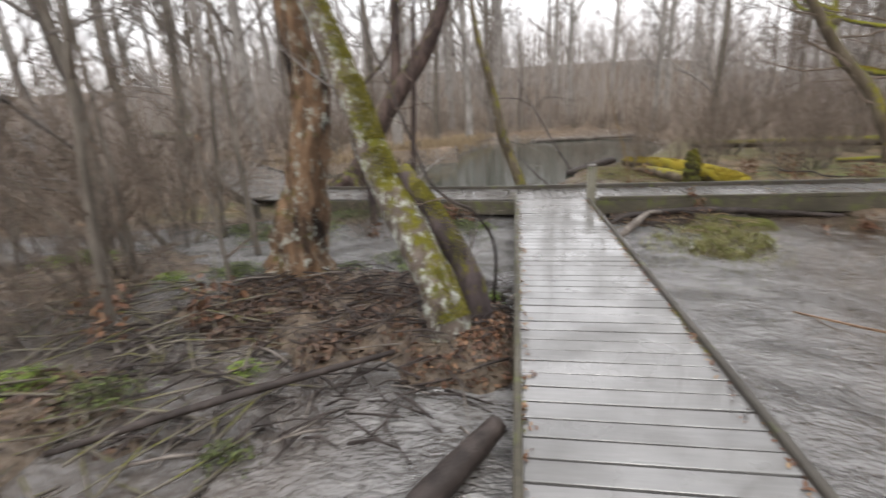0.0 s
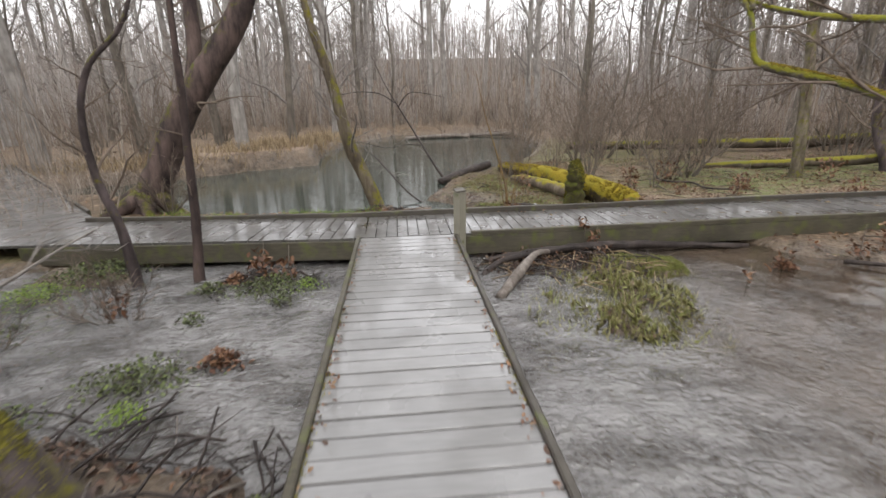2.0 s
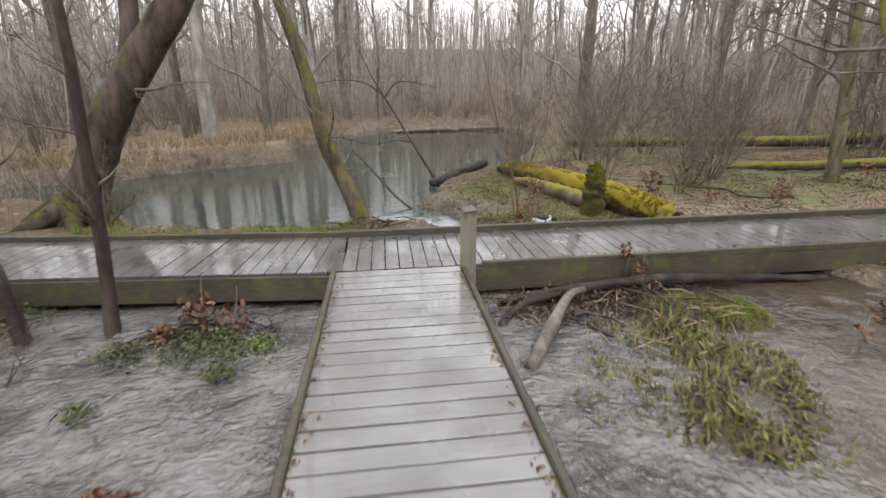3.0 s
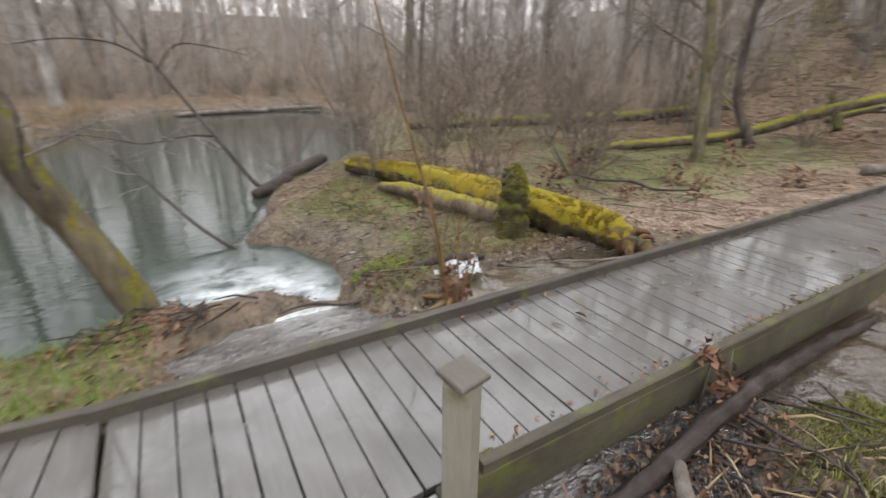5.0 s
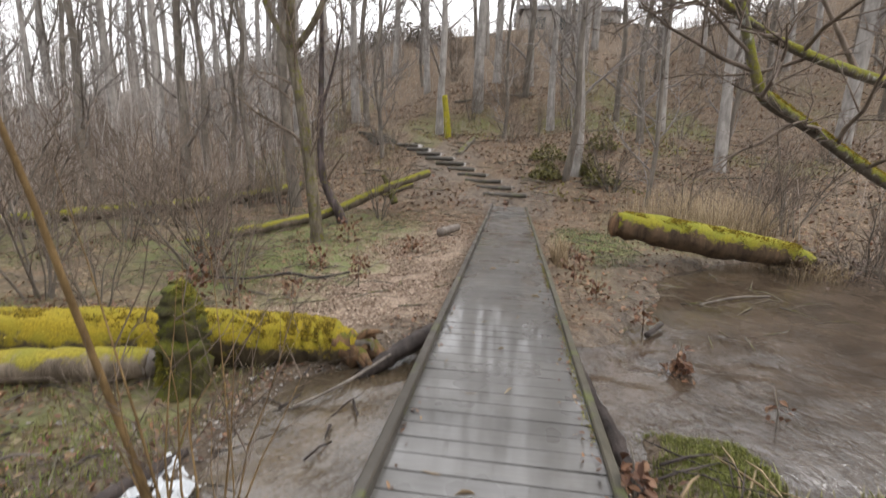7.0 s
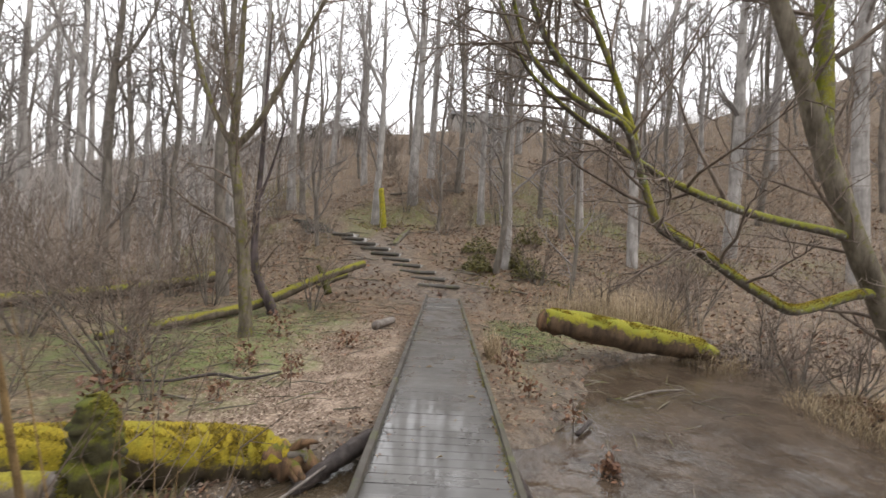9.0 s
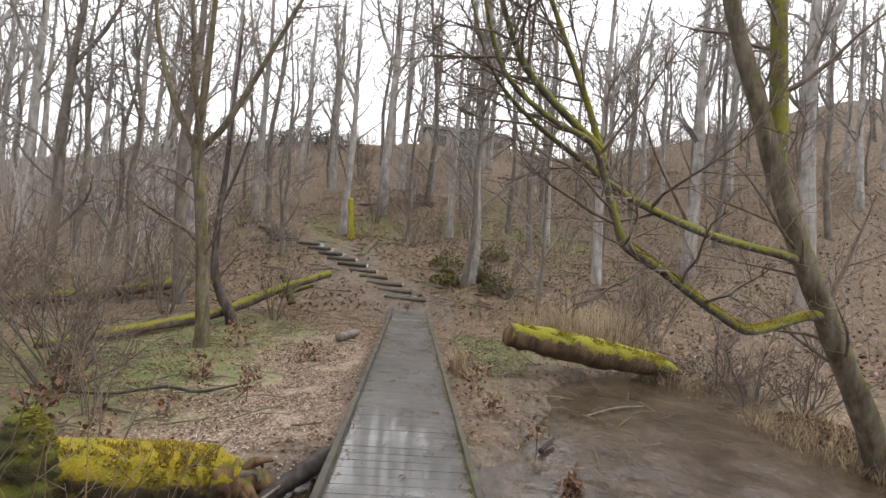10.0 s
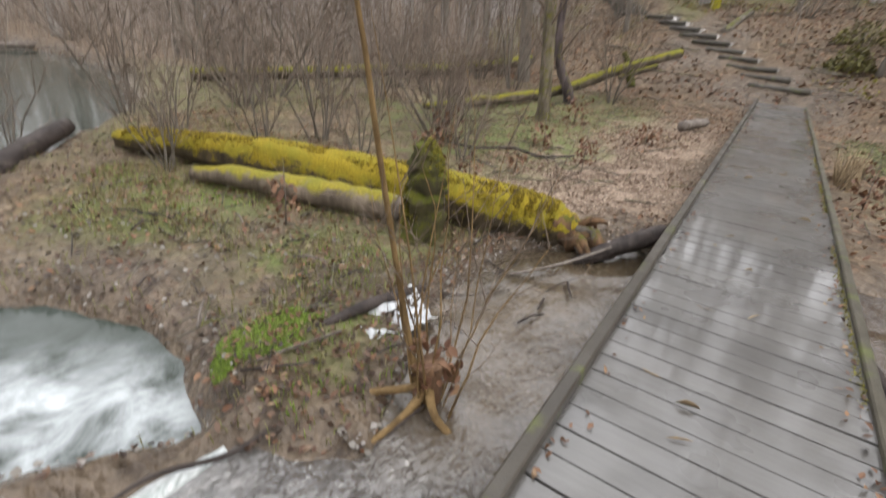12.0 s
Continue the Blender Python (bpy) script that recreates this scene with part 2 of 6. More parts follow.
def ground_material():
    s = Shader("leaf_strewn_ground", 0.75, 0.35)
    a = s.attribute("cover")
    leaf = s.cells(17, s.scaled(1, 1, 0.4), True)
    sep = s.t.nodes.new("ShaderNodeSeparateColor")
    s.link(leaf, sep.inputs[0])
    litter = s.ramp(sep.outputs[0], [(0.0, (0.075, 0.05, 0.036)), (0.35, (0.145, 0.094, 0.058)), (0.7, (0.245, 0.172, 0.106)), (0.93, (0.36, 0.28, 0.195)), (1.0, (0.30, 0.145, 0.08))])
    soil = s.mix(s.noise(9, 6), (0.062, 0.046, 0.031), (0.165, 0.125, 0.083))
    col = s.mix(s.ramp(s.noise(2.5, 6, None, 0.7), [(0.38, 0.0), (0.6, 0.85)]), soil, litter)
    chips = s.mix(s.ramp(s.cells(26), [(0.1, 0.0), (0.6, 1.0)]), (0.5, 0.395, 0.3), (0.24, 0.175, 0.13))
    col = s.mix(s.math("MULTIPLY", a[1], s.ramp(s.noise(7, 5), [(0.25, 0.3), (0.6, 1.0)])), col, chips)
    green = s.mix(s.noise(22, 5, None, 0.7), (0.055, 0.07, 0.02), (0.20, 0.24, 0.075))
    col = s.mix(s.math("MULTIPLY", a[0], s.ramp(s.noise(4, 6, None, 0.7), [(0.36, 0.0), (0.58, 0.95)])), col, green)
    mud = s.mix(s.ramp(s.noise(4.5, 7, None, 0.72), [(0.36, 0.0), (0.64, 1.0)]), (0.052, 0.038, 0.027), (0.19, 0.147, 0.107))
    col = s.mix(s.math("MULTIPLY", a[2], s.ramp(s.noise(3, 5), [(0.3, 0.6), (0.5, 1.0)])), col, mud)
    s.set("Base Color", col)
    s.set("Roughness", s.math("SUBTRACT", 0.8, s.math("MULTIPLY", a[2], s.ramp(s.noise(2.6, 4), [(0.4, 0.35), (0.58, 0.66)]))))
    s.bump(s.math("ADD", s.cells(17, s.scaled(1, 1, 0.4)), s.noise(24, 5)), 0.8, 0.035)
    return s.m


M_GROUND = ground_material()


def water_material(name, base, lighter_tone, rough, scale, strength, alpha, stretch=(1, 1, 1)):
    s = Shader(name, rough, 0.5)
    s.p.inputs["IOR"].default_value = 1.33
    v = s.scaled(*stretch)
    s.set("Base Color", s.mix(s.ramp(s.noise(2.1, 6, v, 0.65, 0.25), [(0.34, 0.0), (0.66, 1.0)]), base, lighter_tone))
    s.bump(s.math("ADD", s.noise(scale, 3, v, 0.5, 0.8), s.math("MULTIPLY", s.noise(scale * 3.1, 2, v), 0.35)), strength, 0.05 if alpha == 1 else 0.12)
    s.set("Alpha", alpha)
    if alpha < 1:
        wave = s.math("ADD", s.noise(scale, 3, v, 0.5, 0.8), s.math("MULTIPLY", s.noise(scale * 3.1, 2, v), 0.35))
        s.bump(s.math("MULTIPLY", wave, s.math("SUBTRACT", 1.0, s.math("MULTIPLY", s.attribute("murk")[0], 0.93))), strength, 0.12)
        silt = s.ramp(s.noise(1.6, 6, None, 0.65), [(0.35, 0.0), (0.65, 1.0)])
        # Pale streaks in the base colour imitate sky reflected on ripples.
        clear = s.mix(s.ramp(s.noise(2.1, 6, v, 0.65, 0.25), [(0.34, 0.0), (0.66, 1.0)]), base, lighter_tone)
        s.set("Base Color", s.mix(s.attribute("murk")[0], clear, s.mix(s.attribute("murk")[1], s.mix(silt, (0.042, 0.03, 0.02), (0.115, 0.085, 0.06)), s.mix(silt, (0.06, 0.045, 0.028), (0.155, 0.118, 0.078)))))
    if alpha == 1:
        foam = s.math("MULTIPLY", s.attribute("foam")[0], s.ramp(s.noise(3.4, 5, s.scaled(0.75, 0.95, 1), 0.62, 0.5), [(0.34, 0.0), (0.64, 0.9)]))
        s.set("Base Color", s.mix(foam, s.mix(s.noise(0.8, 3), base, lighter_tone), (0.66, 0.71, 0.74)))
        s.set("Roughness", s.math("ADD", s.math("MULTIPLY", s.math("MULTIPLY", foam, foam), 0.4), rough))
    return s.m


# The second, paler colour stands for sky reflections on the stream.
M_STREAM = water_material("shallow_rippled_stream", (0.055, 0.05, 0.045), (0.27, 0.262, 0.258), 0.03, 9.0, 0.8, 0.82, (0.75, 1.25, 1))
M_STREAM.node_tree.nodes["Principled BSDF"].inputs["IOR"].default_value = 2.0
M_POND = water_material("grey_green_pond", (0.032, 0.042, 0.035), (0.055, 0.067, 0.056), 0.04, 3.0, 0.1, 1.0, (0.6, 1.4, 1))


def foam_material():
    s = Shader("white_foaming_water", 0.3, 0.5)
    f = s.ramp(s.noise(7, 6, s.scaled(0.6, 0.8, 1), 0.72, 1.2), [(0.38, 0.0), (0.62, 1.0)])
    s.set("Base Color", s.mix(f, (0.24, 0.28, 0.27), (0.86, 0.89, 0.9)))
    s.bump(s.noise(9, 5), 0.7, 0.06)
    return s.m


M_FOAM = foam_material()


def plain(name, colour, rough=0.6, spread=0.3):
    s = Shader(name, rough, 0.4)
    s.set("Base Color", s.mix(s.noise(8, 5), colour, tuple(v * (1 - spread) for v in colour)))
    s.bump(s.noise(40, 3), 0.2, 0.01)
    return s.m


M_SHEET = plain("crumpled_white_plastic", (0.66, 0.69, 0.72), 0.35, 0.2)
M_HOUSE = plain("grey_house_wall", (0.42, 0.40, 0.37), 0.8)
M_ROOF = plain("dark_roof_tiles", (0.07, 0.065, 0.07), 0.7)
M_WINDOW = plain("dark_window_glass", (0.05, 0.07, 0.075), 0.1)
M_LABEL = plain("orange_wood_face", (0.6, 0.33, 0.16), 0.7)


# ---- mesh helpers ----
class Geo:
    """Collects points and faces for one mesh."""

    def __init__(self):
        self.v, self.f, self.n = [], [], 0

    def add(self, verts, faces):
        self.v.extend(tuple(map(float, p)) for p in verts)
        k = self.n
        self.f.extend(tuple(i + k for i in face) for face in faces)
        self.n += len(verts)

    def tube(self, pts, radii, sides=6, rough=0.0, rng=random, cap=True):
        pts = [Vector(p) for p in pts]
        ring, side = [], None
        for i, p in enumerate(pts):
            d = (pts[min(i + 1, len(pts) - 1)] - pts[max(i - 1, 0)]).normalized()
            if side is None:
                side = d.cross(Vector((0.31, 0.87, 0.38)))
                if side.length < 0.1:
                    side = d.cross(Vector((1, 0, 0)))
            side = (side - d * side.dot(d)).normalized()
            other = d.cross(side)
            for k in range(sides):
                a = 2 * math.pi * k / sides
                r = radii[i] * (1 + rough * rng.uniform(-1, 1))
                ring.append(p + side * (r * math.cos(a)) + other * (r * math.sin(a)))
        faces = []
        for i in range(len(pts) - 1):
            for k in range(sides):
                j = (k + 1) % sides
                faces.append((i * sides + k, i * sides + j, (i + 1) * sides + j, (i + 1) * sides + k))
        if cap:
            faces.append(tuple(reversed(range(sides))))
            faces.append(tuple((len(pts) - 1) * sides + k for k in range(sides)))
        self.add(ring, faces)

    def box(self, x0, y0, z0, x1, y1, z1):
        v = [(x, y, z) for z in (z0, z1) for y in (y0, y1) for x in (x0, x1)]
        self.add(v, [(0, 2, 3, 1), (4, 5, 7, 6), (0, 1, 5, 4), (2, 6, 7, 3), (0, 4, 6, 2), (1, 3, 7, 5)])

    def mesh(self, name, material, smooth=True):
        me = bpy.data.meshes.new(name)
        me.from_pydata(self.v, [], self.f)
        me.materials.append(material)
        if smooth:
            me.polygons.foreach_set("use_smooth", [True] * len(me.polygons))
        me.update()
        return me


def part(name, geo, material, parent=None, label="", smooth=True):
    ob = new(name, geo.mesh(name, material, smooth))
    ob.parent = parent
    if label:
        tagged(ob, label)
    return ob


def thing(name, label, category, group="", kind="", at=(0, 0, 0), turn=0.0):
    ob = new(name)
    ob.empty_display_size = 0.1
    ob.matrix_basis = pose(*at, 0, 0, turn)
    return tagged(ob, label, category, group, kind)


def single(name, geo, material, label, category, group="", kind="", smooth=True):
    return tagged(part(name, geo, material, None, "", smooth), label, category, group, kind)


def bevel_box(sx, sy, sz, b):
    """A board with its top edges eased, centred in x and y, its top at z = 0."""
    g = Geo()
    x, y = sx / 2, sy / 2
    v = [(-x, -y, -sz), (x, -y, -sz), (x, y, -sz), (-x, y, -sz), (-x, -y, -b), (x, -y, -b), (x, y, -b), (-x, y, -b),
         (-x + b, -y + b, 0), (x - b, -y + b, 0), (x - b, y - b, 0), (-x + b, y - b, 0)]
    g.add(v, [(3, 2, 1, 0), (0, 1, 5, 4), (1, 2, 6, 5), (2, 3, 7, 6), (3, 0, 4, 7), (4, 5, 9, 8), (5, 6, 10, 9), (6, 7, 11, 10), (7, 4, 8, 11), (8, 9, 10, 11)])
    return g


def smoothed(pts, steps):
    """Points along a smooth curve through the given ones."""
    pts = [Vector(p) for p in pts]
    out = []
    for i in range(len(pts) - 1):
        a, b, c, d = pts[max(i - 1, 0)], pts[i], pts[i + 1], pts[min(i + 2, len(pts) - 1)]
        for k in range(steps):
            t = k / steps
            out.append(0.5 * ((2 * b) + (c - a) * t + (2 * a - 5 * b + 4 * c - d) * t * t + (3 * b - a - 3 * c + d) * t ** 3))
    return out + [pts[-1]]


def spread(values, steps):
    out = []
    for a, b in zip(values, values[1:]):
        out += [a + (b - a) * k / steps for k in range(steps)]
    return out + [values[-1]]


# ---- the lie of the land ----
def lattice(x, y, seed):
    """Smooth value noise, 0 to 1."""
    xi, yi = np.floor(x).astype(np.int64), np.floor(y).astype(np.int64)
    fx, fy = x - xi, y - yi
    fx, fy = fx * fx * (3 - 2 * fx), fy * fy * (3 - 2 * fy)

    def h(a, b):
        n = (a * 374761393 + b * 668265263 + seed * 974711) & 0x7FFFFFFF
        n = ((n ^ (n >> 13)) * 1274126177) & 0x7FFFFFFF
        return ((n ^ (n >> 16)) & 0xFFFF) / 65535.0

    return (h(xi, yi) * (1 - fx) + h(xi + 1, yi) * fx) * (1 - fy) + (h(xi, yi + 1) * (1 - fx) + h(xi + 1, yi + 1) * fx) * fy


def step_up(e0, e1, v):
    t = np.clip((v - e0) / (e1 - e0), 0, 1)
    return t * t * (3 - 2 * t)


def inside(poly, x, y):
    """Signed distance to a polygon, positive inside."""
    best = np.full(x.shape, 1e9)
    odd = np.zeros(x.shape, bool)
    for (x0, y0), (x1, y1) in zip(poly, poly[1:] + poly[:1]):
        ex, ey = x1 - x0, y1 - y0
        t = np.clip(((x - x0) * ex + (y - y0) * ey) / (ex * ex + ey * ey), 0, 1)
        best = np.minimum(best, np.hypot(x - x0 - t * ex, y - y0 - t * ey))
        if y0 != y1:
            odd ^= ((y0 > y) != (y1 > y)) & (x < (x1 - x0) * (y - y0) / (y1 - y0) + x0)
    return np.where(odd, best, -best)


POND = [(1.1, 2.5), (1.25, 3.2), (0.85, 4.4), (0.35, 4.9), (0.75, 5.6), (1.2, 7.2), (2.7, 8.9), (4.5, 10.9), (6.5, 16), (7.2, 22), (6.5, 28), (0, 27.5), (-2.6, 21.7),
        (-3.4, 16.7), (-3.2, 12.2), (-5.3, 11.1), (-7, 9.4), (-9.5, 8.5), (-9, 6.5), (-5.2, 4.9), (-3.7, 3.0), (-1.1, 2.75), (-0.3, 2.85), (0.42, 2.82)]
STREAM = [(-11, -11), (-11, -1.5), (-6, -0.4), (-4.5, 0.5), (-0.5, 0.7), (-0.35, 2.1), (0.35, 2.35), (0.5, 2.7), (1.05, 2.55), (1.4, 1.85), (1.9, 2.0), (2.4, 2.4), (3.5, 2.35), (4.5, 1.5), (4.6, 0.3),
          (5.2, -0.7), (7.2, -1.6), (8.6, -2.2), (11.5, -5.8), (9.5, -6.3), (7.6, -5.5), (5.6, -5.0), (5.0, -7), (5.5, -11)]
ISLANDS = [(-2.4, -4.2, 1.8, 1.25, -0.24), (-1.2, -4.9, 0.7, 0.75, -0.19), (-4.7, -6.5, 1.9, 1.2, -0.25), (-6.2, -3.2, 1.5, 1.2, -0.2), (2.1, -1.6, 0.85, 1.15, -0.365), (2.85, -0.7, 0.7, 0.45, -0.29),
           (3.05, -4.9, 0.45, 0.35, -0.26), (-3.9, -0.1, 0.7, 0.4, -0.28), (-7.5, 0.6, 1.6, 0.8, -0.2), (-0.4, 2.5, 0.42, 0.22, -0.26)]
STREAM_Z, POND_Z = -0.34, -0.58


def hill(x, y):
    s = x - 15.2 - 0.28 * np.maximum(0, y - 2) + 0.10 * np.maximum(0, -y)
    s = np.maximum(0, s)
    z = 0.30 * np.minimum(s, 12) + 0.47 * np.clip(s - 12, 0, 23) + 0.02 * np.clip(s - 35, 0, 60)
    z = z * (1 + 0.55 * step_up(-14, -52, y))
    return z * (1 - 0.22 * step_up(14, 55, y)) * (1 - step_up(90, 240, np.abs(x) + np.abs(y)) * 0.6)


def land(x, y):
    x, y = np.asarray(x, float), np.asarray(y, float)
    z = -0.225 + 0.10 * (lattice(x * 0.7, y * 0.7, 1) - 0.5) + 0.05 * (lattice(x * 2.3, y * 2.3, 2) - 0.5) + 0.03 * (lattice(x * 6, y * 6, 3) - 0.5)
    z = z - 0.09 * step_up(1.7, 2.8, y) * step_up(15.0, 12.5, x) * step_up(1.6, 3.2, x) * step_up(22, 14, y)
    z = z + 0.22 * step_up(1.0, 0.75, np.hypot((x + 6.2) / 4.2, (y - 13.2) / 3.2))
    h = hill(x, y)
    z = z + h + np.minimum(h * 0.12, 0.7) * (lattice(x * 0.22, y * 0.22, 4) - 0.5) * 2
    z = z + 0.35 * step_up(24, 40, y) + 0.2 * np.clip(y - 40, 0, 45) * step_up(60, 25, x) * step_up(240, 110, y) + 0.03 * np.maximum(0, -y - 13) * step_up(-13, -25, y)
    edge = 0.25 * (lattice(x * 1.9, y * 1.9, 5) - 0.5)
    d = inside(STREAM, x, y) + edge
    bed = -0.46 + 0.08 * (lattice(x * 2.1, y * 2.1, 6) - 0.5)
    z = z + (bed - z) * step_up(-0.12, 0.3, d)
    d2 = inside(POND, x, y) + edge * 1.2
    low = step_up(-1.7, -0.15, d2) * step_up(2.6, 3.4, y) * step_up(10, 8, y) * step_up(0.0, 0.6, x)
    z = z + np.minimum(0, -0.47 + 0.09 * (lattice(x * 4.5, y * 4.5, 9) - 0.5) + 0.07 * (lattice(x * 11, y * 11, 10) - 0.5) - z) * low * 0.85
    z = z + (-1.0 - z) * step_up(-0.3, 0.34, d2)
    i = (x - 16.75) / 0.68
    k = step_up(1.7, 0.75, np.abs(y - (0.74 + 0.40 * i + 0.016 * i * i))) * step_up(16.1, 16.8, x) * step_up(24.4, 23.2, x)
    z = z + np.maximum(0, 0.40 + 0.203 * (i - 0.5) - 0.1 - z) * k
    for cx, cy, rx, ry, top in ISLANDS:
        q = np.hypot((x - cx) / rx, (y - cy) / ry) + 0.5 * (lattice(x * 2.7, y * 2.7, 7) - 0.5)
        k = step_up(1.05, 0.6, q)
        z = z + np.maximum(0, top + 0.16 * (lattice(x * 3.1, y * 3.1, 8) - 0.5) - z) * k
    return z


def land_at(x, y):
    return float(land(np.array([x]), np.array([y]))[0])


def axis(fine0, fine1, step, end0, end1):
    a = list(np.arange(fine0, fine1 + step / 2, step))
    s, lo, hi = step, [fine0], [fine1]
    while hi[-1] < end1 or lo[-1] > end0:
        s *= 1.09
        hi.append(hi[-1] + s)
        lo.append(lo[-1] - s)
    return np.array(sorted(set([v for v in lo[1:] if v > end0 - 0.1 * abs(end0)] + a + [v for v in hi[1:] if v < end1 + 0.1 * abs(end1) and end1 > fine1])))


def grid_mesh(name, xs, ys, zfun, material, cover=None, cover_name="cover"):
    X, Y = np.meshgrid(xs, ys)
    Z = zfun(X, Y)
    nx, ny = len(xs), len(ys)
    idx = np.arange(nx * ny).reshape(ny, nx)
    quads = np.stack([idx[:-1, :-1], idx[:-1, 1:], idx[1:, 1:], idx[1:, :-1]], -1).reshape(-1, 4)
    me = bpy.data.meshes.new(name)
    me.vertices.add(nx * ny)
    me.vertices.foreach_set("co", np.stack([X, Y, Z], -1).ravel().astype(np.float32))
    me.loops.add(quads.size)
    me.loops.foreach_set("vertex_index", quads.ravel().astype(np.int32))
    me.polygons.add(len(quads))
    me.polygons.foreach_set("loop_start", np.arange(0, quads.size, 4, dtype=np.int32))
    me.polygons.foreach_set("use_smooth", np.ones(len(quads), bool))
    me.update()
    me.validate()
    me.materials.append(material)
    if cover is not None:
        at = me.attributes.new(cover_name, "FLOAT_COLOR", "POINT")
        at.data.foreach_set("color", cover(X, Y).reshape(-1, 4).ravel().astype(np.float32))
    return new(name, me)


def blob(x, y, cx, cy, rx, ry, soft=0.5):
    q = np.hypot((x - cx) / rx, (y - cy) / ry) + 0.5 * (lattice(x * 1.3, y * 1.3, 11) - 0.5)
    return step_up(1 + soft / 2, 1 - soft, q)


def ground_cover(x, y):
    """Where green growth, wood chips and bare wet mud lie."""
    green = np.clip(blob(x, y, 9.5, 5.0, 5.0, 2.6) + blob(x, y, 10.5, -1.3, 2.4, 0.8) + 0.6 * blob(x, y, 10.5, -3.6, 4.5, 2.2) + 0.5 * blob(x, y, 7.4, -1.0, 1.6, 0.6) + blob(x, y, 2.2, 4.0, 1.6, 2.6) + blob(x, y, 6, 12, 6, 5) * 0.6 + blob(x, y, -4, -1.5, 4, 4) * 0.5
                    + 0.75 * step_up(0.5, 0.72, 0.6 * lattice(x * 0.25, y * 0.25, 21) + 0.4 * lattice(x * 0.9, y * 0.9, 22)) * step_up(17, 21, x) * step_up(40, 30, x) * step_up(20, 12, np.abs(y)) + blob(x, y, -2.2, 1.9, 1.8, 0.5), 0, 1)
    chips = np.clip(blob(x, y, 6.3, 2.3, 2.6, 1.2) + 0.8 * blob(x, y, 9.8, 2.6, 2.5, 1.2) + 0.9 * blob(x, y, -5.5, 12.6, 3.5, 2.2), 0, 1)
    mud = np.clip(blob(x, y, 16.5, 0.6, 1.9, 1.7) + 0.8 * blob(x, y, -2.1, -4.9, 2.4, 2.0) + 0.75 * blob(x, y, 2.1, 3.0, 1.5, 1.6) * step_up(0.35, 0.6, lattice(x * 1.7, y * 1.7, 68)) + blob(x, y, 20.0, 3.4, 3.4, 1.6) * 0.7 + blob(x, y, 6.0, -2.4, 3.6, 2.0) + blob(x, y, 0.9, 4.2, 0.7, 1.2) + blob(x, y, 2.9, 1.5, 1.8, 1.0)
                  + step_up(-0.25, 0.1, inside(STREAM, x, y)) + step_up(-0.5, 0.0, inside(POND, x, y)), 0, 1)
    return np.stack([green * (1 - mud * 0.8), chips * (1 - mud), mud, np.ones_like(mud)], -1)


xs = axis(-8.0, 17.0, 0.095, -260, 260)
ys = axis(-9.0, 9.5, 0.095, -260, 260)
tagged(grid_mesh("ground", xs, ys, land, M_GROUND, ground_cover), "damp brown woodland ground with leaf litter and mud", "ground", "", "structure")
def ripples(x, y):
    u, v = 0.8 * x + 0.6 * y, -0.6 * x + 0.8 * y
    z = 0.030 * (lattice(u * 3.0, v * 1.6, 31) - 0.5) + 0.026 * (lattice(u * 6.5 + 3, v * 3.6, 32) - 0.5) + 0.014 * (lattice(x * 13, y * 9, 33) - 0.5)
    calm = 0.06 + 0.94 * step_up(6.0, 3.0, x)
    return STREAM_Z + z * calm


def murk(x, y):
    """Where the current dies and the water stands brown."""
    m = step_up(1.2, 4.0, x + 1.6 * (lattice(x * 0.8, y * 0.8, 35) - 0.5))
    m = np.maximum(m, 0.92 * step_up(1.0, 1.8, x) * step_up(0.9, 1.2, y))
    m = np.maximum(m, 0.6 * step_up(-1.1, -2.2, x) * step_up(-3.2, -4.6, y))
    return np.stack([m, step_up(0.5, 1.1, y), m, np.ones_like(m)], -1)


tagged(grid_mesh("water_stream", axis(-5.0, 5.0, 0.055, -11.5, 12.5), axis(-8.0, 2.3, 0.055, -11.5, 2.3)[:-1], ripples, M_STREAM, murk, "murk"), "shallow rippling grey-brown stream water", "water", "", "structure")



def foam_cover(x, y):
    f = np.clip(step_up(1.45, 0.3, np.hypot((x - 0.5 + 0.3 * (y - 3.0)) / 0.85, (y - 3.15) / 0.95)) + 0.15 * step_up(1.3, 0.0, np.hypot((x - 0.1) / 1.1, (y - 4.0) / 1.1)), 0, 1)
    f = f * 0.92
    return np.stack([f, f, f, np.ones_like(f)], -1)


tagged(grid_mesh("water_pond", axis(-1.5, 2.0, 0.1, -13, 9), axis(2.4, 5.5, 0.1, 2.4, 30), lambda x, y: POND_Z + 0 * x, M_POND, foam_cover, "foam"), "still grey-green pond with reflections", "water", "", "structure")


def cascade(x, y):
    fall = step_up(2.26, 2.5, y + 0.25 * (lattice(x * 3, y, 42) - 0.5))
    z = STREAM_Z + 0.01 + (POND_Z - STREAM_Z + 0.01) * fall
    return z + 0.05 * (lattice(x * 9, y * 6, 41) - 0.4) * fall - 0.2 * step_up(0.3, 0.45, np.abs(x - 0.74)) - 0.12 * step_up(2.62, 2.8, y) - 0.1 * step_up(2.28, 2.16, y)


tagged(grid_mesh("water_cascade", np.arange(-0.45, 1.15, 0.04), np.arange(2.08, 2.84, 0.04), cascade, M_FOAM), "white foaming water falling into the pond", "water", "", "structure")


# ---- boardwalks: beams and curbs first, planks at the end of the file ----
PITCH = 0.15


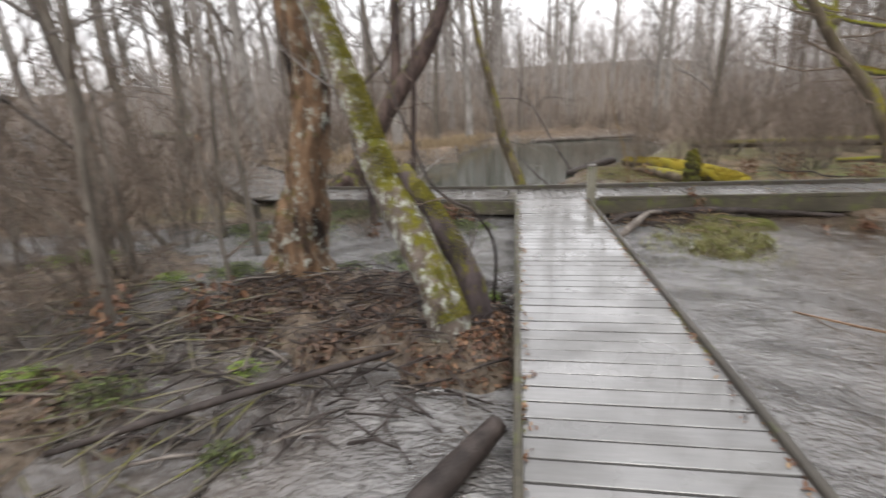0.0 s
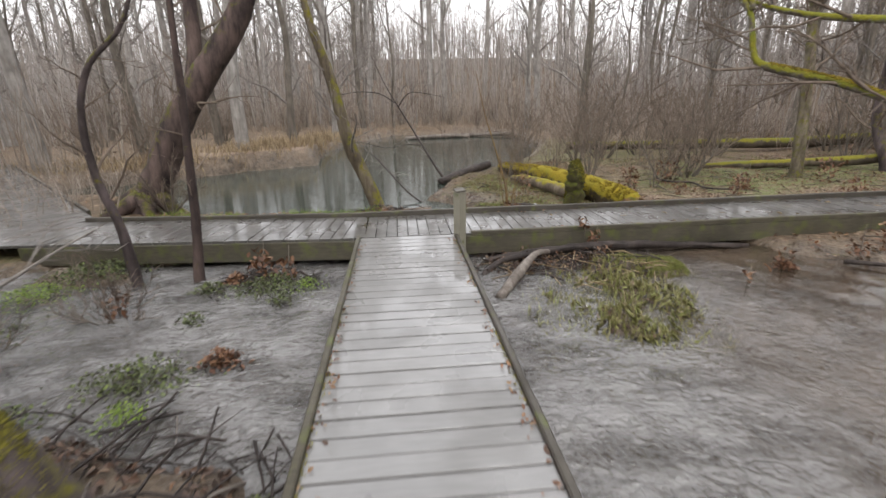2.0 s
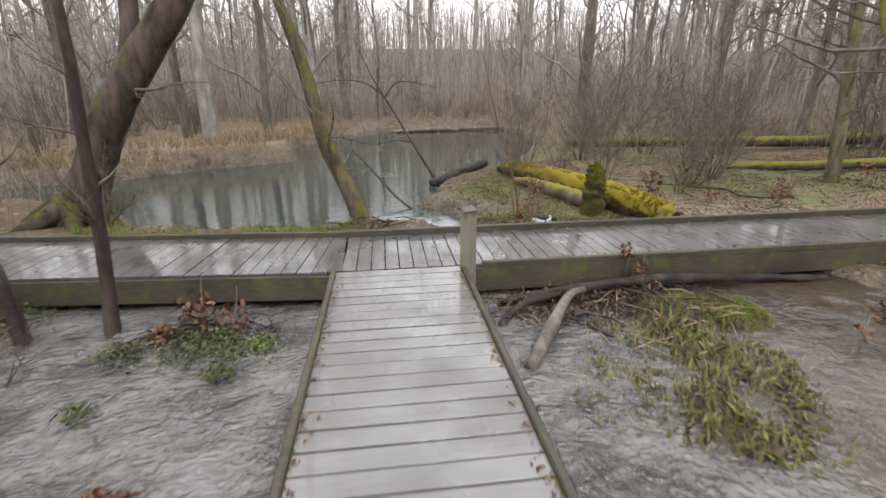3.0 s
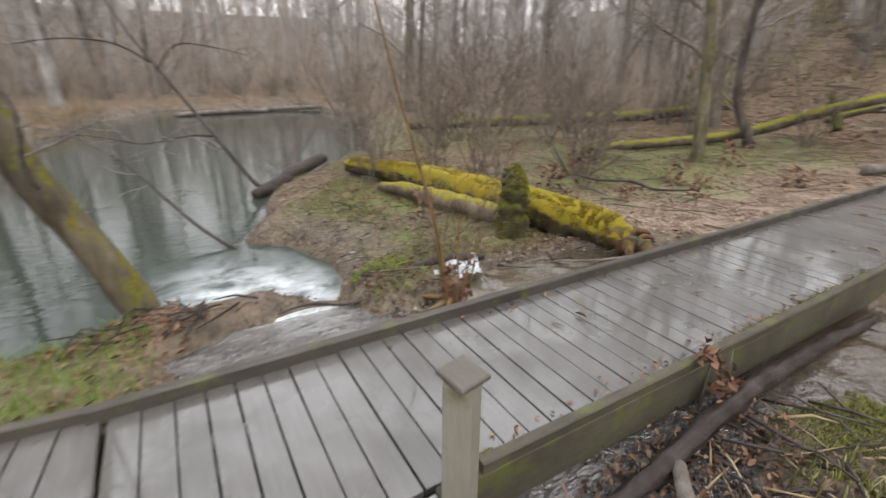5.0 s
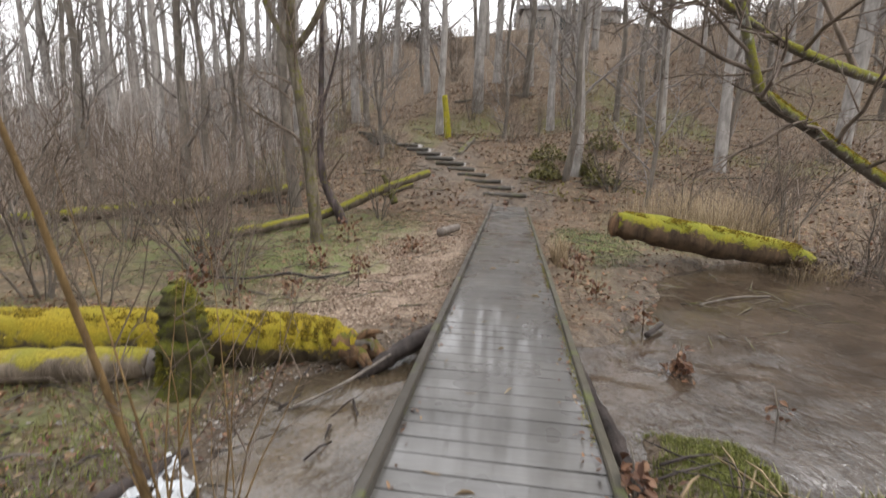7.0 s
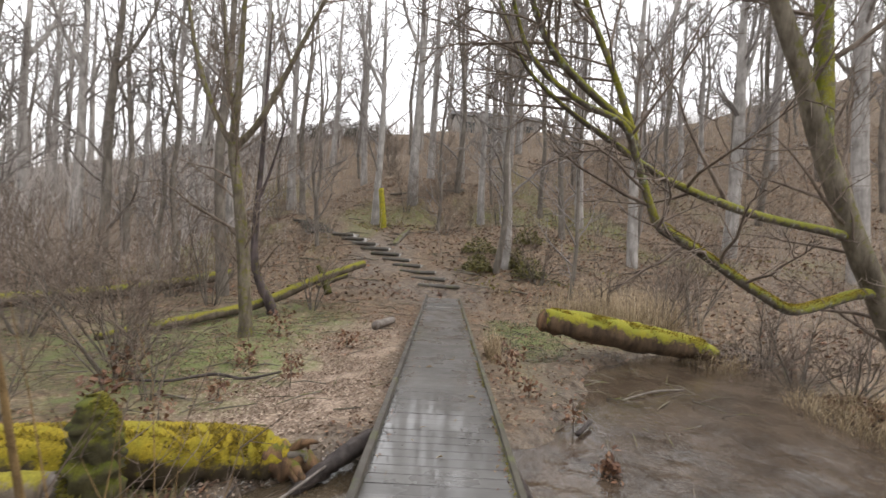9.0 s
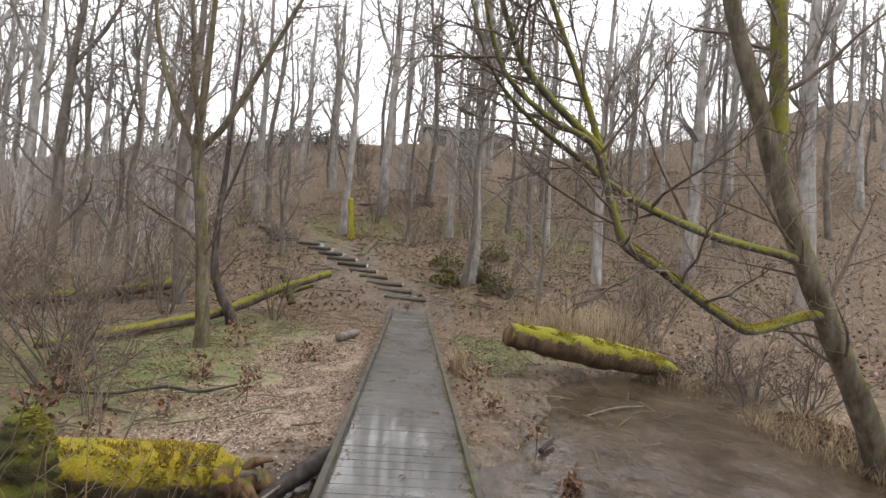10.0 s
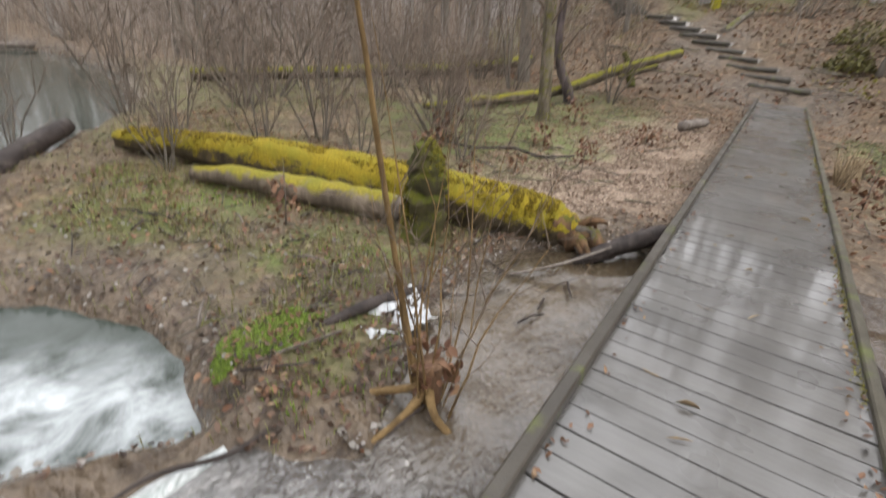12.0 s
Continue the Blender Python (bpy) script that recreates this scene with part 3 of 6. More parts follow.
def long_board(name, x0, y0, x1, y1, width, top, depth, material, parent, wobble=0.004, seed=1):
    """A board on edge or flat, laid between two points, slightly uneven."""
    rng = random.Random(seed)
    g = Geo()
    a, b = Vector((x0, y0, 0)), Vector((x1, y1, 0))
    d = (b - a).normalized()
    n = Vector((-d.y, d.x, 0)) * (width / 2)
    count = max(2, int((b - a).length / 0.6))
    e = min(0.008, width * 0.2)
    for i in range(count + 1):
        p = a + (b - a) * (i / count)
        w = rng.uniform(-wobble, wobble)
        m = n * (1 - e / n.length)
        g.v += [tuple(p - n + Vector((0, 0, top - depth))), tuple(p + n + Vector((0, 0, top - depth))), tuple(p + n + Vector((0, 0, top - e + w))), tuple(p + m + Vector((0, 0, top + w))), tuple(p - m + Vector((0, 0, top + w))), tuple(p - n + Vector((0, 0, top - e + w)))]
    for i in range(count):
        for k in range(6):
            j = (k + 1) % 6
            g.f.append((i * 6 + k, (i + 1) * 6 + k, (i + 1) * 6 + j, i * 6 + j))
    g.f.append((0, 1, 2, 3, 4, 5))
    g.f.append(tuple(count * 6 + k for k in (5, 4, 3, 2, 1, 0)))
    return part(name, g, material, parent, "", False)


END_X = 16.0
spur = thing("boardwalk_spur", "narrow grey wooden boardwalk with wet planks and edge strips", "boardwalk", "", "structure")
main = thing("boardwalk_main", "long wet grey boardwalk leading to steps in the hill", "boardwalk", "", "structure")
west = thing("boardwalk_west", "wet boardwalk bending away along the pond", "boardwalk", "", "structure")
far_walk = thing("boardwalk_far", "distant wet boardwalk behind the trees", "boardwalk", "", "structure")
for k, x in enumerate((-0.615, 0.615)):
    long_board("curb", x, -10.0, x, -0.03, 0.045, 0.035, 0.2, M_CURB if k else M_FASCIA, spur, seed=k)
for x in (-0.45, 0.45):
    long_board("beam", x, -10.0, x, -0.05, 0.07, -0.036, 0.16, M_CURB, spur, seed=7)
long_board("curb", -0.62, 1.12, END_X, 1.12, 0.06, 0.075, 0.09, M_CURB, main, seed=3)
long_board("curb", 0.82, 0.0, END_X, 0.0, 0.055, 0.03, 0.06, M_FASCIA, main, seed=4)
long_board("fascia", 0.66, 0.0, END_X, 0.0, 0.05, -0.036, 0.24, M_FASCIA, main, seed=5)
long_board("fascia", -0.62, 1.1, END_X, 1.1, 0.05, -0.036, 0.22, M_FASCIA, main, seed=6)
long_board("beam", -0.62, 0.55, END_X, 0.55, 0.08, -0.036, 0.16, M_CURB, main, seed=8)
WEST_TURN = 5.0
wd = Vector((-math.cos(radians(WEST_TURN)), math.sin(radians(WEST_TURN)), 0))
wn2 = Vector((math.sin(radians(WEST_TURN)), math.cos(radians(WEST_TURN)), 0))
WEST_LEN = 4.3
w0 = Vector((-0.62, 0.0, 0))
p, q = w0, w0 + wd * WEST_LEN
long_board("fascia", p.x - 0.03, p.y, q.x, q.y, 0.05, -0.036, 0.24, M_FASCIA, west, seed=11)
p, q = w0 + wn2 * 1.2, w0 + wd * WEST_LEN + wn2 * 1.2
long_board("curb", p.x, p.y - 0.06, q.x, q.y, 0.05, 0.06, 0.09, M_CURB, west, seed=12)
long_board("beam", p.x, p.y - 0.12, q.x, q.y - 0.06, 0.05, -0.036, 0.2, M_FASCIA, west, seed=13)
f0, fd = Vector((-5.0, 0.6, 0)), Vector((-0.66, 0.75, 0)).normalized()
fn = Vector((-fd.y, fd.x, 0))
FAR_LEN = 12.0
for s, nm in ((-0.95, "curb"), (0.95, "curb")):
    p, q = f0 + fn * s + fd * (1.3 if s < 0 else -0.5), f0 + fn * s + fd * FAR_LEN
    long_board(nm, p.x, p.y, q.x, q.y, 0.05, 0.05, 0.28, M_CURB, far_walk, seed=14)

post = thing("post", "pale square wooden marker post with flat cap", "post", at=(0.66, -0.1, 0))
g = Geo()
g.tube([(0, 0, -0.6), (0, 0, 0.56)], [0.078, 0.076], 4, 0.01)
shaft = part("shaft", g, M_POST, post, "", False)
shaft.rotation_euler = (0, 0, radians(14))
cap = part("cap", bevel_box(0.128, 0.14, 0.022, 0.006), M_CAP, post, "weathered flat cap", False)
cap.location, cap.rotation_euler = (0, 0, 0.592), (radians(4), radians(-5), radians(8))
for k, (bx, by) in enumerate([(x, y) for x in (3.2, 6.2, 9.2, 12.2) for y in (0.07, 1.02)]):
    g = Geo()
    g.tube([(bx, by, -0.8), (bx, by, -0.05)], [0.07, 0.07], 8, 0.03)
    part("support_post", g, M_CURB, main)

# ---- steps up the hill ----
stairs = thing("hill_steps", "wet timber log steps climbing the muddy hillside", "steps", "", "structure")
flight = [(16.75 + 0.68 * i, 0.74 + 0.40 * i + 0.016 * i * i, 0.40 + 0.203 * i, radians(8 + 1.5 * i), 0.7 if i < 2 else 0.62) for i in range(10)]
flight += [(24.6 + 0.4 * i, 7.1 + 0.27 * i, 2.32 + 0.13 * i, radians(-8), 0.75) for i in range(6)]
for i, (cx, cy, cz, turn, half) in enumerate(flight):
    g = Geo()
    rng = random.Random(i)
    w = half + rng.uniform(-0.08, 0.08)
    ends = [Vector((math.sin(turn) * s, math.cos(turn) * s, rng.uniform(-0.015, 0.015))) * w for s in (-1, -0.35, 0.35, 1)]
    g.tube([Vector((cx, cy, cz - 0.075)) + e for e in ends], [0.075, 0.08, 0.078, 0.072], 9, 0.05, rng)
    part("step_log", g, M_CURB, stairs)
    g = Geo()
    for s, t in zip(ends, ends[1:]):
        off = Vector((math.cos(turn), -math.sin(turn), 0)) * 0.62
        b = Vector((cx, cy, cz - 0.035))
        g.add([b + s, b + t, b + t + off, b + s + off, b + s - Vector((0, 0, 0.4)), b + t - Vector((0, 0, 0.4)), b + t + off - Vector((0, 0, 0.4)), b + s + off - Vector((0, 0, 0.4))], [(0, 3, 2, 1), (0, 1, 5, 4), (2, 3, 7, 6), (1, 2, 6, 5), (3, 0, 4, 7)])
    # Treads use the timber whose pale colour includes the wet sheen.
    part("tread", g, M_STEP, stairs)


slab = bevel_box(0.5, 0.95, 0.16, 0.02)
slab = single("threshold_slab", slab, M_STEP, "pale wet slab where boardwalk meets the steps", "slab", smooth=False)
slab.matrix_basis = pose(16.35, 0.62, 0.07, 0, -4, 3)
for k, sx in enumerate((14.35, 13.35)):
    strip = single("worn_strip", bevel_box(0.07, 0.98, 0.012, 0.003), M_STEP, "pale strip across the wet boardwalk", "strip", "strips across the boardwalk", smooth=False)
    strip.matrix_basis = pose(sx, 0.55, 0.011, 0, 0, 0.6)


# ---- trees ----
def branch_points(rng, start, way, length, bend, count, lift=0.0):
    pts, d = [Vector(start)], Vector(way).normalized()
    for _ in range(count):
        d = (d + Vector((rng.gauss(0, bend), rng.gauss(0, bend), rng.gauss(0, bend) + lift))).normalized()
        pts.append(pts[-1] + d * (length / count))
    return pts


def sprout(rng, limbs, twigs, pts, radii, level, count, length, start=0.25, spread_angle=0.9, lift=0.05, sub=(6, 5), limb_sides=5, fine=None):
    """Grows side branches from a stem, then finer ones from those."""
    n = len(pts) - 1
    for k in range(count):
        f = start + (1 - start) * (k + rng.random()) / count
        i = min(int(f * n), n - 1)
        base = pts[i].lerp(pts[i + 1], f * n - i)
        d = (pts[i + 1] - pts[i]).normalized()
        r = (radii[i] + (radii[i + 1] - radii[i]) * (f * n - i)) * rng.uniform(0.35, 0.6)
        out = Vector((rng.gauss(0, 1), rng.gauss(0, 1), rng.gauss(0, 0.5)))
        out = (out - d * out.dot(d)).normalized()
        way = d * math.cos(spread_angle) + out * math.sin(spread_angle)
        size = length * rng.uniform(0.6, 1.15) * (1.15 - 0.65 * f)
        if level == 0:
            r = max(min(r, size * 0.022), 0.008)
            bp = branch_points(rng, base, way, size, 0.16, 5, lift)
            br = [r * (1 - 0.16 * j) for j in range(6)]
            limbs.tube(bp, br, limb_sides, 0.05, rng, False)
            sprout(rng, limbs, twigs, bp, br, 1, sub[0], size * 0.5, 0.2, 0.8, lift, sub, 3, fine)
        elif level == 1:
            r = max(r, 0.004 if fine is None else fine * 1.7)
            bp = branch_points(rng, base, way, size, 0.24, 2, lift)
            br = [r, r * 0.65, r * 0.25]
            twigs.tube(bp, br, 3, 0, rng, False)
            sprout(rng, limbs, twigs, bp, br, 2, sub[1], size * 0.55, 0.15, 0.75, lift, sub, 3, fine)
        else:
            r = max(r, 0.0028 if fine is None else fine)
            bp = branch_points(rng, base, way, size, 0.1, 1, lift)
            twigs.tube(bp, [r, r * 0.3], 3, 0, rng, False)


def tree(name, label, stems, bark, twig_material, seed, category="tree", group="", sides=10, count=12, length=2.2, start=0.35, sub=(6, 5), limb_bark=None, rough=0.06, at=(0, 0, 0), lift=0.05, angle=0.9, fine=None):
    """A bare tree. stems: control points and radii of the trunk and of its main limbs; all but the first are limbs."""
    rng = random.Random(seed)
    ob = thing(name, label, category, group, at=at)
    trunk, twigs = Geo(), Geo()
    for k, (pts, radii) in enumerate(stems):
        sp, sr = smoothed(pts, 4), spread(radii, 4)
        if k == 0:
            trunk.tube(sp, sr, sides, rough, rng)
            part("trunk", trunk, bark, ob)
        else:
            limb = Geo()
            limb.tube(sp, sr, max(6, sides - 3), 0.06, rng)
            part("limb", limb, limb_bark or bark, ob)
        share = count if k == 0 else max(2, int(count * 0.6))
        sprout(rng, twigs, twigs, sp, sr, 0, share, length, start if k == 0 else 0.3, angle, lift, sub, 4, fine)
    if twigs.v:
        crown = part("crown", twigs, twig_material, ob, "bare winter twigs")
        crown["kind"] = "stuff"
    return ob


def forest_tree(seed, height, radius, bark, lean=0.04, low=0.45, label="tall bare woodland tree with straight trunk"):
    rng = random.Random(seed)
    pts, x, y = [], 0.0, 0.0
    for i in range(7):
        pts.append((x, y, -0.4 + (height + 0.4) * i / 6))
        x += rng.uniform(-lean, lean) * height / 6 * 1.5
        y += rng.uniform(-lean, lean) * height / 6 * 1.5
    radii = [radius * v for v in (1.35, 1.0, 0.86, 0.72, 0.52, 0.32, 0.1)]
    fork = Vector(pts[3])
    side = Vector((rng.uniform(-1, 1), rng.uniform(-1, 1), 0)).normalized()
    stems = [(pts, radii), ([fork, fork + side * height * 0.07 + Vector((0, 0, height * 0.15)), fork + side * height * 0.12 + Vector((0, 0, height * 0.42))], [radius * 0.55, radius * 0.38, radius * 0.08])]
    return tree("forest_tree", label, stems, bark, M_TWIG_GREY, seed, group="bare woodland trees", sides=8, count=19, length=height * 0.21, start=low, sub=(5, 3), lift=0.1, angle=0.8, fine=0.015)


def shrub(seed, height, stems, label, bark=None, spread_out=0.5, sub=(4, 3), name="shrub", group="bare shrubs", thick=0.024, fine=0.0065, wander=0.11):
    rng = random.Random(seed)
    ob = thing(name, label, "shrub", group)
    twigs = Geo()
    for k in range(stems):
        a = 2 * math.pi * k / stems + rng.uniform(-0.4, 0.4)
        lean = rng.uniform(0.08, spread_out)
        h = height * rng.uniform(0.55, 1.05)
        base = Vector((math.cos(a), math.sin(a), 0)) * rng.uniform(0.02, 0.16)
        bp = branch_points(rng, base - Vector((0, 0, 0.12)), (math.cos(a) * lean, math.sin(a) * lean, 1), h, wander, 6, 0.02)
        r = thick * rng.uniform(0.5, 1.2)
        br = [r * (1 - 0.145 * j) for j in range(7)]
        stem = Geo()
        stem.tube(bp, br, 5, 0.05, rng, False)
        part("stem", stem, bark or M_BARK_BROWN, ob)
        sprout(rng, twigs, twigs, bp, br, 1, sub[0] * 2, h * 0.45, 0.25, 0.6, 0.06, sub, 3, fine)
    crown = part("crown", twigs, M_TWIG, ob, "fine bare twigs")
    crown["kind"] = "stuff"
    return ob


# --- trees beside the first boardwalk
tree("leaning_tree", "leaning double-stemmed tree with white lichen and green moss", [
    ([(-1.12, -5.0, -0.45), (-1.2, -4.9, 0.1), (-1.5, -4.62, 0.62), (-1.86, -4.28, 1.2), (-2.12, -4.05, 1.8), (-2.7, -3.6, 3.0), (-3.5, -3.0, 4.8)], [0.19, 0.16, 0.15, 0.145, 0.13, 0.115, 0.06]),
    ([(-0.93, -4.6, -0.45), (-1.0, -4.58, 0.05), (-1.12, -4.54, 0.38), (-1.32, -4.5, 0.72), (-1.6, -4.38, 1.1)], [0.17, 0.14, 0.115, 0.1, 0.07])],
    M_BARK_LICHEN, M_TWIG_GREY, 5, count=4, length=1.1, start=0.6, sides=20, limb_bark=M_BARK_STEM, rough=0.13)
tree("rotten_tree", "broken dead tree with rotten orange-brown wood", [
    ([(-3.28, -3.1, -0.5), (-3.28, -3.1, -0.05), (-3.1, -3.1, 0.75), (-2.93, -3.1, 1.55), (-2.94, -3.1, 2.1), (-3.1, -3.1, 3.2)], [0.52, 0.35, 0.235, 0.21, 0.19, 0.1])],
    M_BARK_SNAG, M_TWIG, 6, "dead tree", count=3, length=0.35, start=0.5, sides=26, sub=(1, 1), rough=0.24)
tree("hanging_branch", "thin dark bent branch hanging over the water", [
    ([(-0.84, -4.0, -0.45), (-0.83, -4.08, -0.15), (-0.8, -4.3, 0.22), (-0.82, -4.6, 0.55), (-0.95, -4.85, 0.82), (-1.1, -4.95, 0.92), (-1.25, -4.98, 1.08), (-1.36, -4.98, 1.36), (-1.5, -4.92, 1.7), (-1.75, -4.8, 2.3)], [0.017, 0.016, 0.014, 0.013, 0.012, 0.011, 0.0105, 0.009, 0.008, 0.005])],
    M_BARK_DARK, M_TWIG, 9, "branch", count=5, length=0.5, start=0.4, sides=7, sub=(2, 1))
tree("sapling", "slim dark sapling standing in the stream", [([(-2.53, -0.3, -0.6), (-2.47, -0.3, -0.1), (-2.41, -0.3, 0.45), (-2.36, -0.3, 1.2), (-2.31, -0.3, 1.9), (-2.27, -0.3, 2.7), (-2.15, -0.2, 4.4)], [0.075, 0.058, 0.052, 0.045, 0.04, 0.03, 0.012])],
     M_BARK_PEEL, M_TWIG, 10, group="stream saplings", count=9, length=0.8, start=0.35, sides=8, sub=(3, 2))
tree("sapling", "crooked dark sapling standing in the stream", [([(-3.13, -0.4, -0.6), (-3.17, -0.38, 0.0), (-3.2, -0.38, 0.4), (-3.32, -0.38, 0.92), (-3.32, -0.38, 1.55), (-3.13, -0.38, 2.05), (-2.7, -0.35, 2.5), (-2.3, -0.3, 3.6)], [0.07, 0.06, 0.05, 0.042, 0.036, 0.03, 0.022, 0.01])],
     M_BARK_STEM, M_TWIG, 11, group="stream saplings", count=14, length=1.0, start=0.3, sides=8, sub=(3, 2))
for k, (sx, sy, lx, ly, hh, rr) in enumerate(((-4.75, -4.5, 0.3, 0.2, 4.6, 0.05), (-5.35, -3.4, -0.2, 0.1, 4.2, 0.04), (-4.4, -2.2, -0.35, 0.3, 4.4, 0.045), (-6.3, -4.4, 0.2, -0.1, 4.8, 0.06), (-5.6, -1.2, 0.25, 0.2, 4.5, 0.045), (-3.95, -3.6, -0.3, 0.1, 3.2, 0.025))):
    tree("sapling", "slim brown sapling in the wet thicket", [([(sx, sy, -0.6), (sx + lx * 0.1, sy, 0.2), (sx + lx * 0.5, sy + ly * 0.4, hh * 0.4), (sx + lx, sy + ly, hh * 0.7), (sx + lx * 1.6, sy + ly, hh)], [rr * 1.2, rr, rr * 0.8, rr * 0.6, rr * 0.2])],
         M_BARK_BROWN, M_TWIG, 300 + k, group="stream saplings", count=12, length=1.0, start=0.2, sides=8, sub=(4, 3))
waterside = tree("waterside_tree", "dark leaning tree with peeling reddish bark by the pond", [
    ([(-4.85, 3.3, -0.6), (-4.74, 3.3, -0.15), (-4.4, 3.3, 0.55), (-3.98, 3.3, 1.35), (-3.34, 3.3, 2.2), (-2.66, 3.3, 3.1), (-1.9, 3.4, 4.8)], [0.44, 0.32, 0.265, 0.255, 0.235, 0.2, 0.1]),
    ([(-3.7, 3.3, 1.75), (-3.5, 3.35, 2.5), (-3.45, 3.5, 4.0), (-3.3, 3.7, 6.5)], [0.16, 0.13, 0.1, 0.05])],
    M_BARK_PEEL, M_TWIG, 12, count=8, length=1.8, start=0.45, sides=14, sub=(5, 4))
for k, pts in enumerate(([(-4.8, 3.2, 0.05), (-5.2, 2.9, -0.18), (-5.6, 2.7, -0.42)], [(-4.7, 3.1, 0.05), (-4.5, 2.75, -0.22), (-4.35, 2.5, -0.44)], [(-4.55, 3.2, 0.1), (-4.15, 3.0, -0.2), (-3.85, 2.9, -0.45)], [(-4.9, 3.35, 0.1), (-5.4, 3.4, -0.15), (-5.8, 3.4, -0.4)])):
    g = Geo()
    g.tube(smoothed(pts, 4), spread([0.17, 0.11, 0.04], 4), 9, 0.12, random.Random(k))
    part("root", g, M_BARK_PEEL, waterside)
tree("leaning_pond_tree", "slender olive tree leaning over the pond", [
    ([(-0.36, 2.72, -0.75), (-0.46, 2.75, -0.3), (-0.68, 2.8, 0.32), (-0.93, 2.8, 0.95), (-1.06, 2.82, 1.6), (-1.22, 2.85, 2.25), (-1.5, 2.9, 3.3), (-1.9, 3.1, 6.0)], [0.17, 0.135, 0.12, 0.115, 0.1, 0.085, 0.06, 0.03])],
    M_BARK_POND, M_TWIG_GREY, 13, count=9, length=1.3, start=0.25, sides=11, sub=(3, 3))
tree("stream_tree", "mossy leaning tree rooted in the stream", [
    ([(2.85, -4.75, -0.6), (2.76, -4.75, -0.15), (2.45, -4.68, 0.42), (2.05, -4.57, 1.05), (1.84, -4.47, 1.55), (1.53, -4.42, 1.95), (1.05, -4.3, 2.9)], [0.11, 0.068, 0.05, 0.045, 0.042, 0.036, 0.024]),
    ([(1.95, -4.56, 1.1), (1.95, -4.5, 1.7), (2.0, -4.4, 3.0)], [0.022, 0.018, 0.01])],
    M_BARK_POND, M_TWIG, 14, count=4, length=0.8, start=0.6, sides=11, sub=(2, 2))
tree("red_fallen_branch", "orange peeled branch lying in the stream", [([(1.85, -4.05, -0.31), (2.3, -4.5, -0.28), (2.62, -4.8, -0.22), (3.1, -5.15, -0.3)], [0.007, 0.011, 0.015, 0.02])],
     M_RED_STICK, M_TWIG, 15, "branch", count=4, length=0.35, start=0.1, sides=7, sub=(1, 1))

tree("fallen_branch", "dead grey tree top leaning out over the pond", [
    ([(1.35, 7.5, -0.6), (1.1, 7.3, -0.35), (0.7, 7.55, 0.3), (0.35, 7.8, 0.9), (0.02, 8.0, 1.45), (-0.35, 8.2, 2.1), (-0.7, 8.3, 2.9)], [0.05, 0.038, 0.028, 0.023, 0.018, 0.012, 0.005]),
    ([(0.6, 7.6, 0.45), (0.2, 7.4, 0.5), (-0.4, 7.2, 0.45), (-1.1, 7.2, 0.62), (-1.6, 7.2, 0.6)], [0.016, 0.013, 0.01, 0.007, 0.004]),
    ([(-0.1, 8.05, 1.6), (-0.5, 7.8, 1.85), (-1.1, 7.6, 1.9), (-1.7, 7.6, 1.8)], [0.018, 0.014, 0.01, 0.005]),
    ([(0.0, 8.0, 1.5), (0.3, 7.7, 1.85), (0.8, 7.5, 1.82), (1.3, 7.4, 1.7)], [0.014, 0.011, 0.008, 0.004])],
    M_BARK_DARK, M_TWIG_GREY, 24, "branch", group="fallen branches", count=16, length=1.5, start=0.25, sides=8, sub=(3, 2), lift=0.0, fine=0.004)
tree("fallen_branch", "dark bowed branch dipping into the pond", [
    ([(0.5, 4.7, -0.62), (0.3, 4.9, -0.52), (0.05, 5.3, -0.36), (-0.2, 5.8, -0.15), (-0.45, 6.4, 0.05), (-0.75, 7.0, 0.28), (-1.1, 7.6, 0.42)], [0.02, 0.024, 0.023, 0.02, 0.016, 0.012, 0.006])],
    M_BARK_DARK, M_TWIG_GREY, 25, "branch", group="fallen branches", count=7, length=0.9, start=0.45, sides=7, sub=(2, 2), lift=0.0, fine=0.0035)

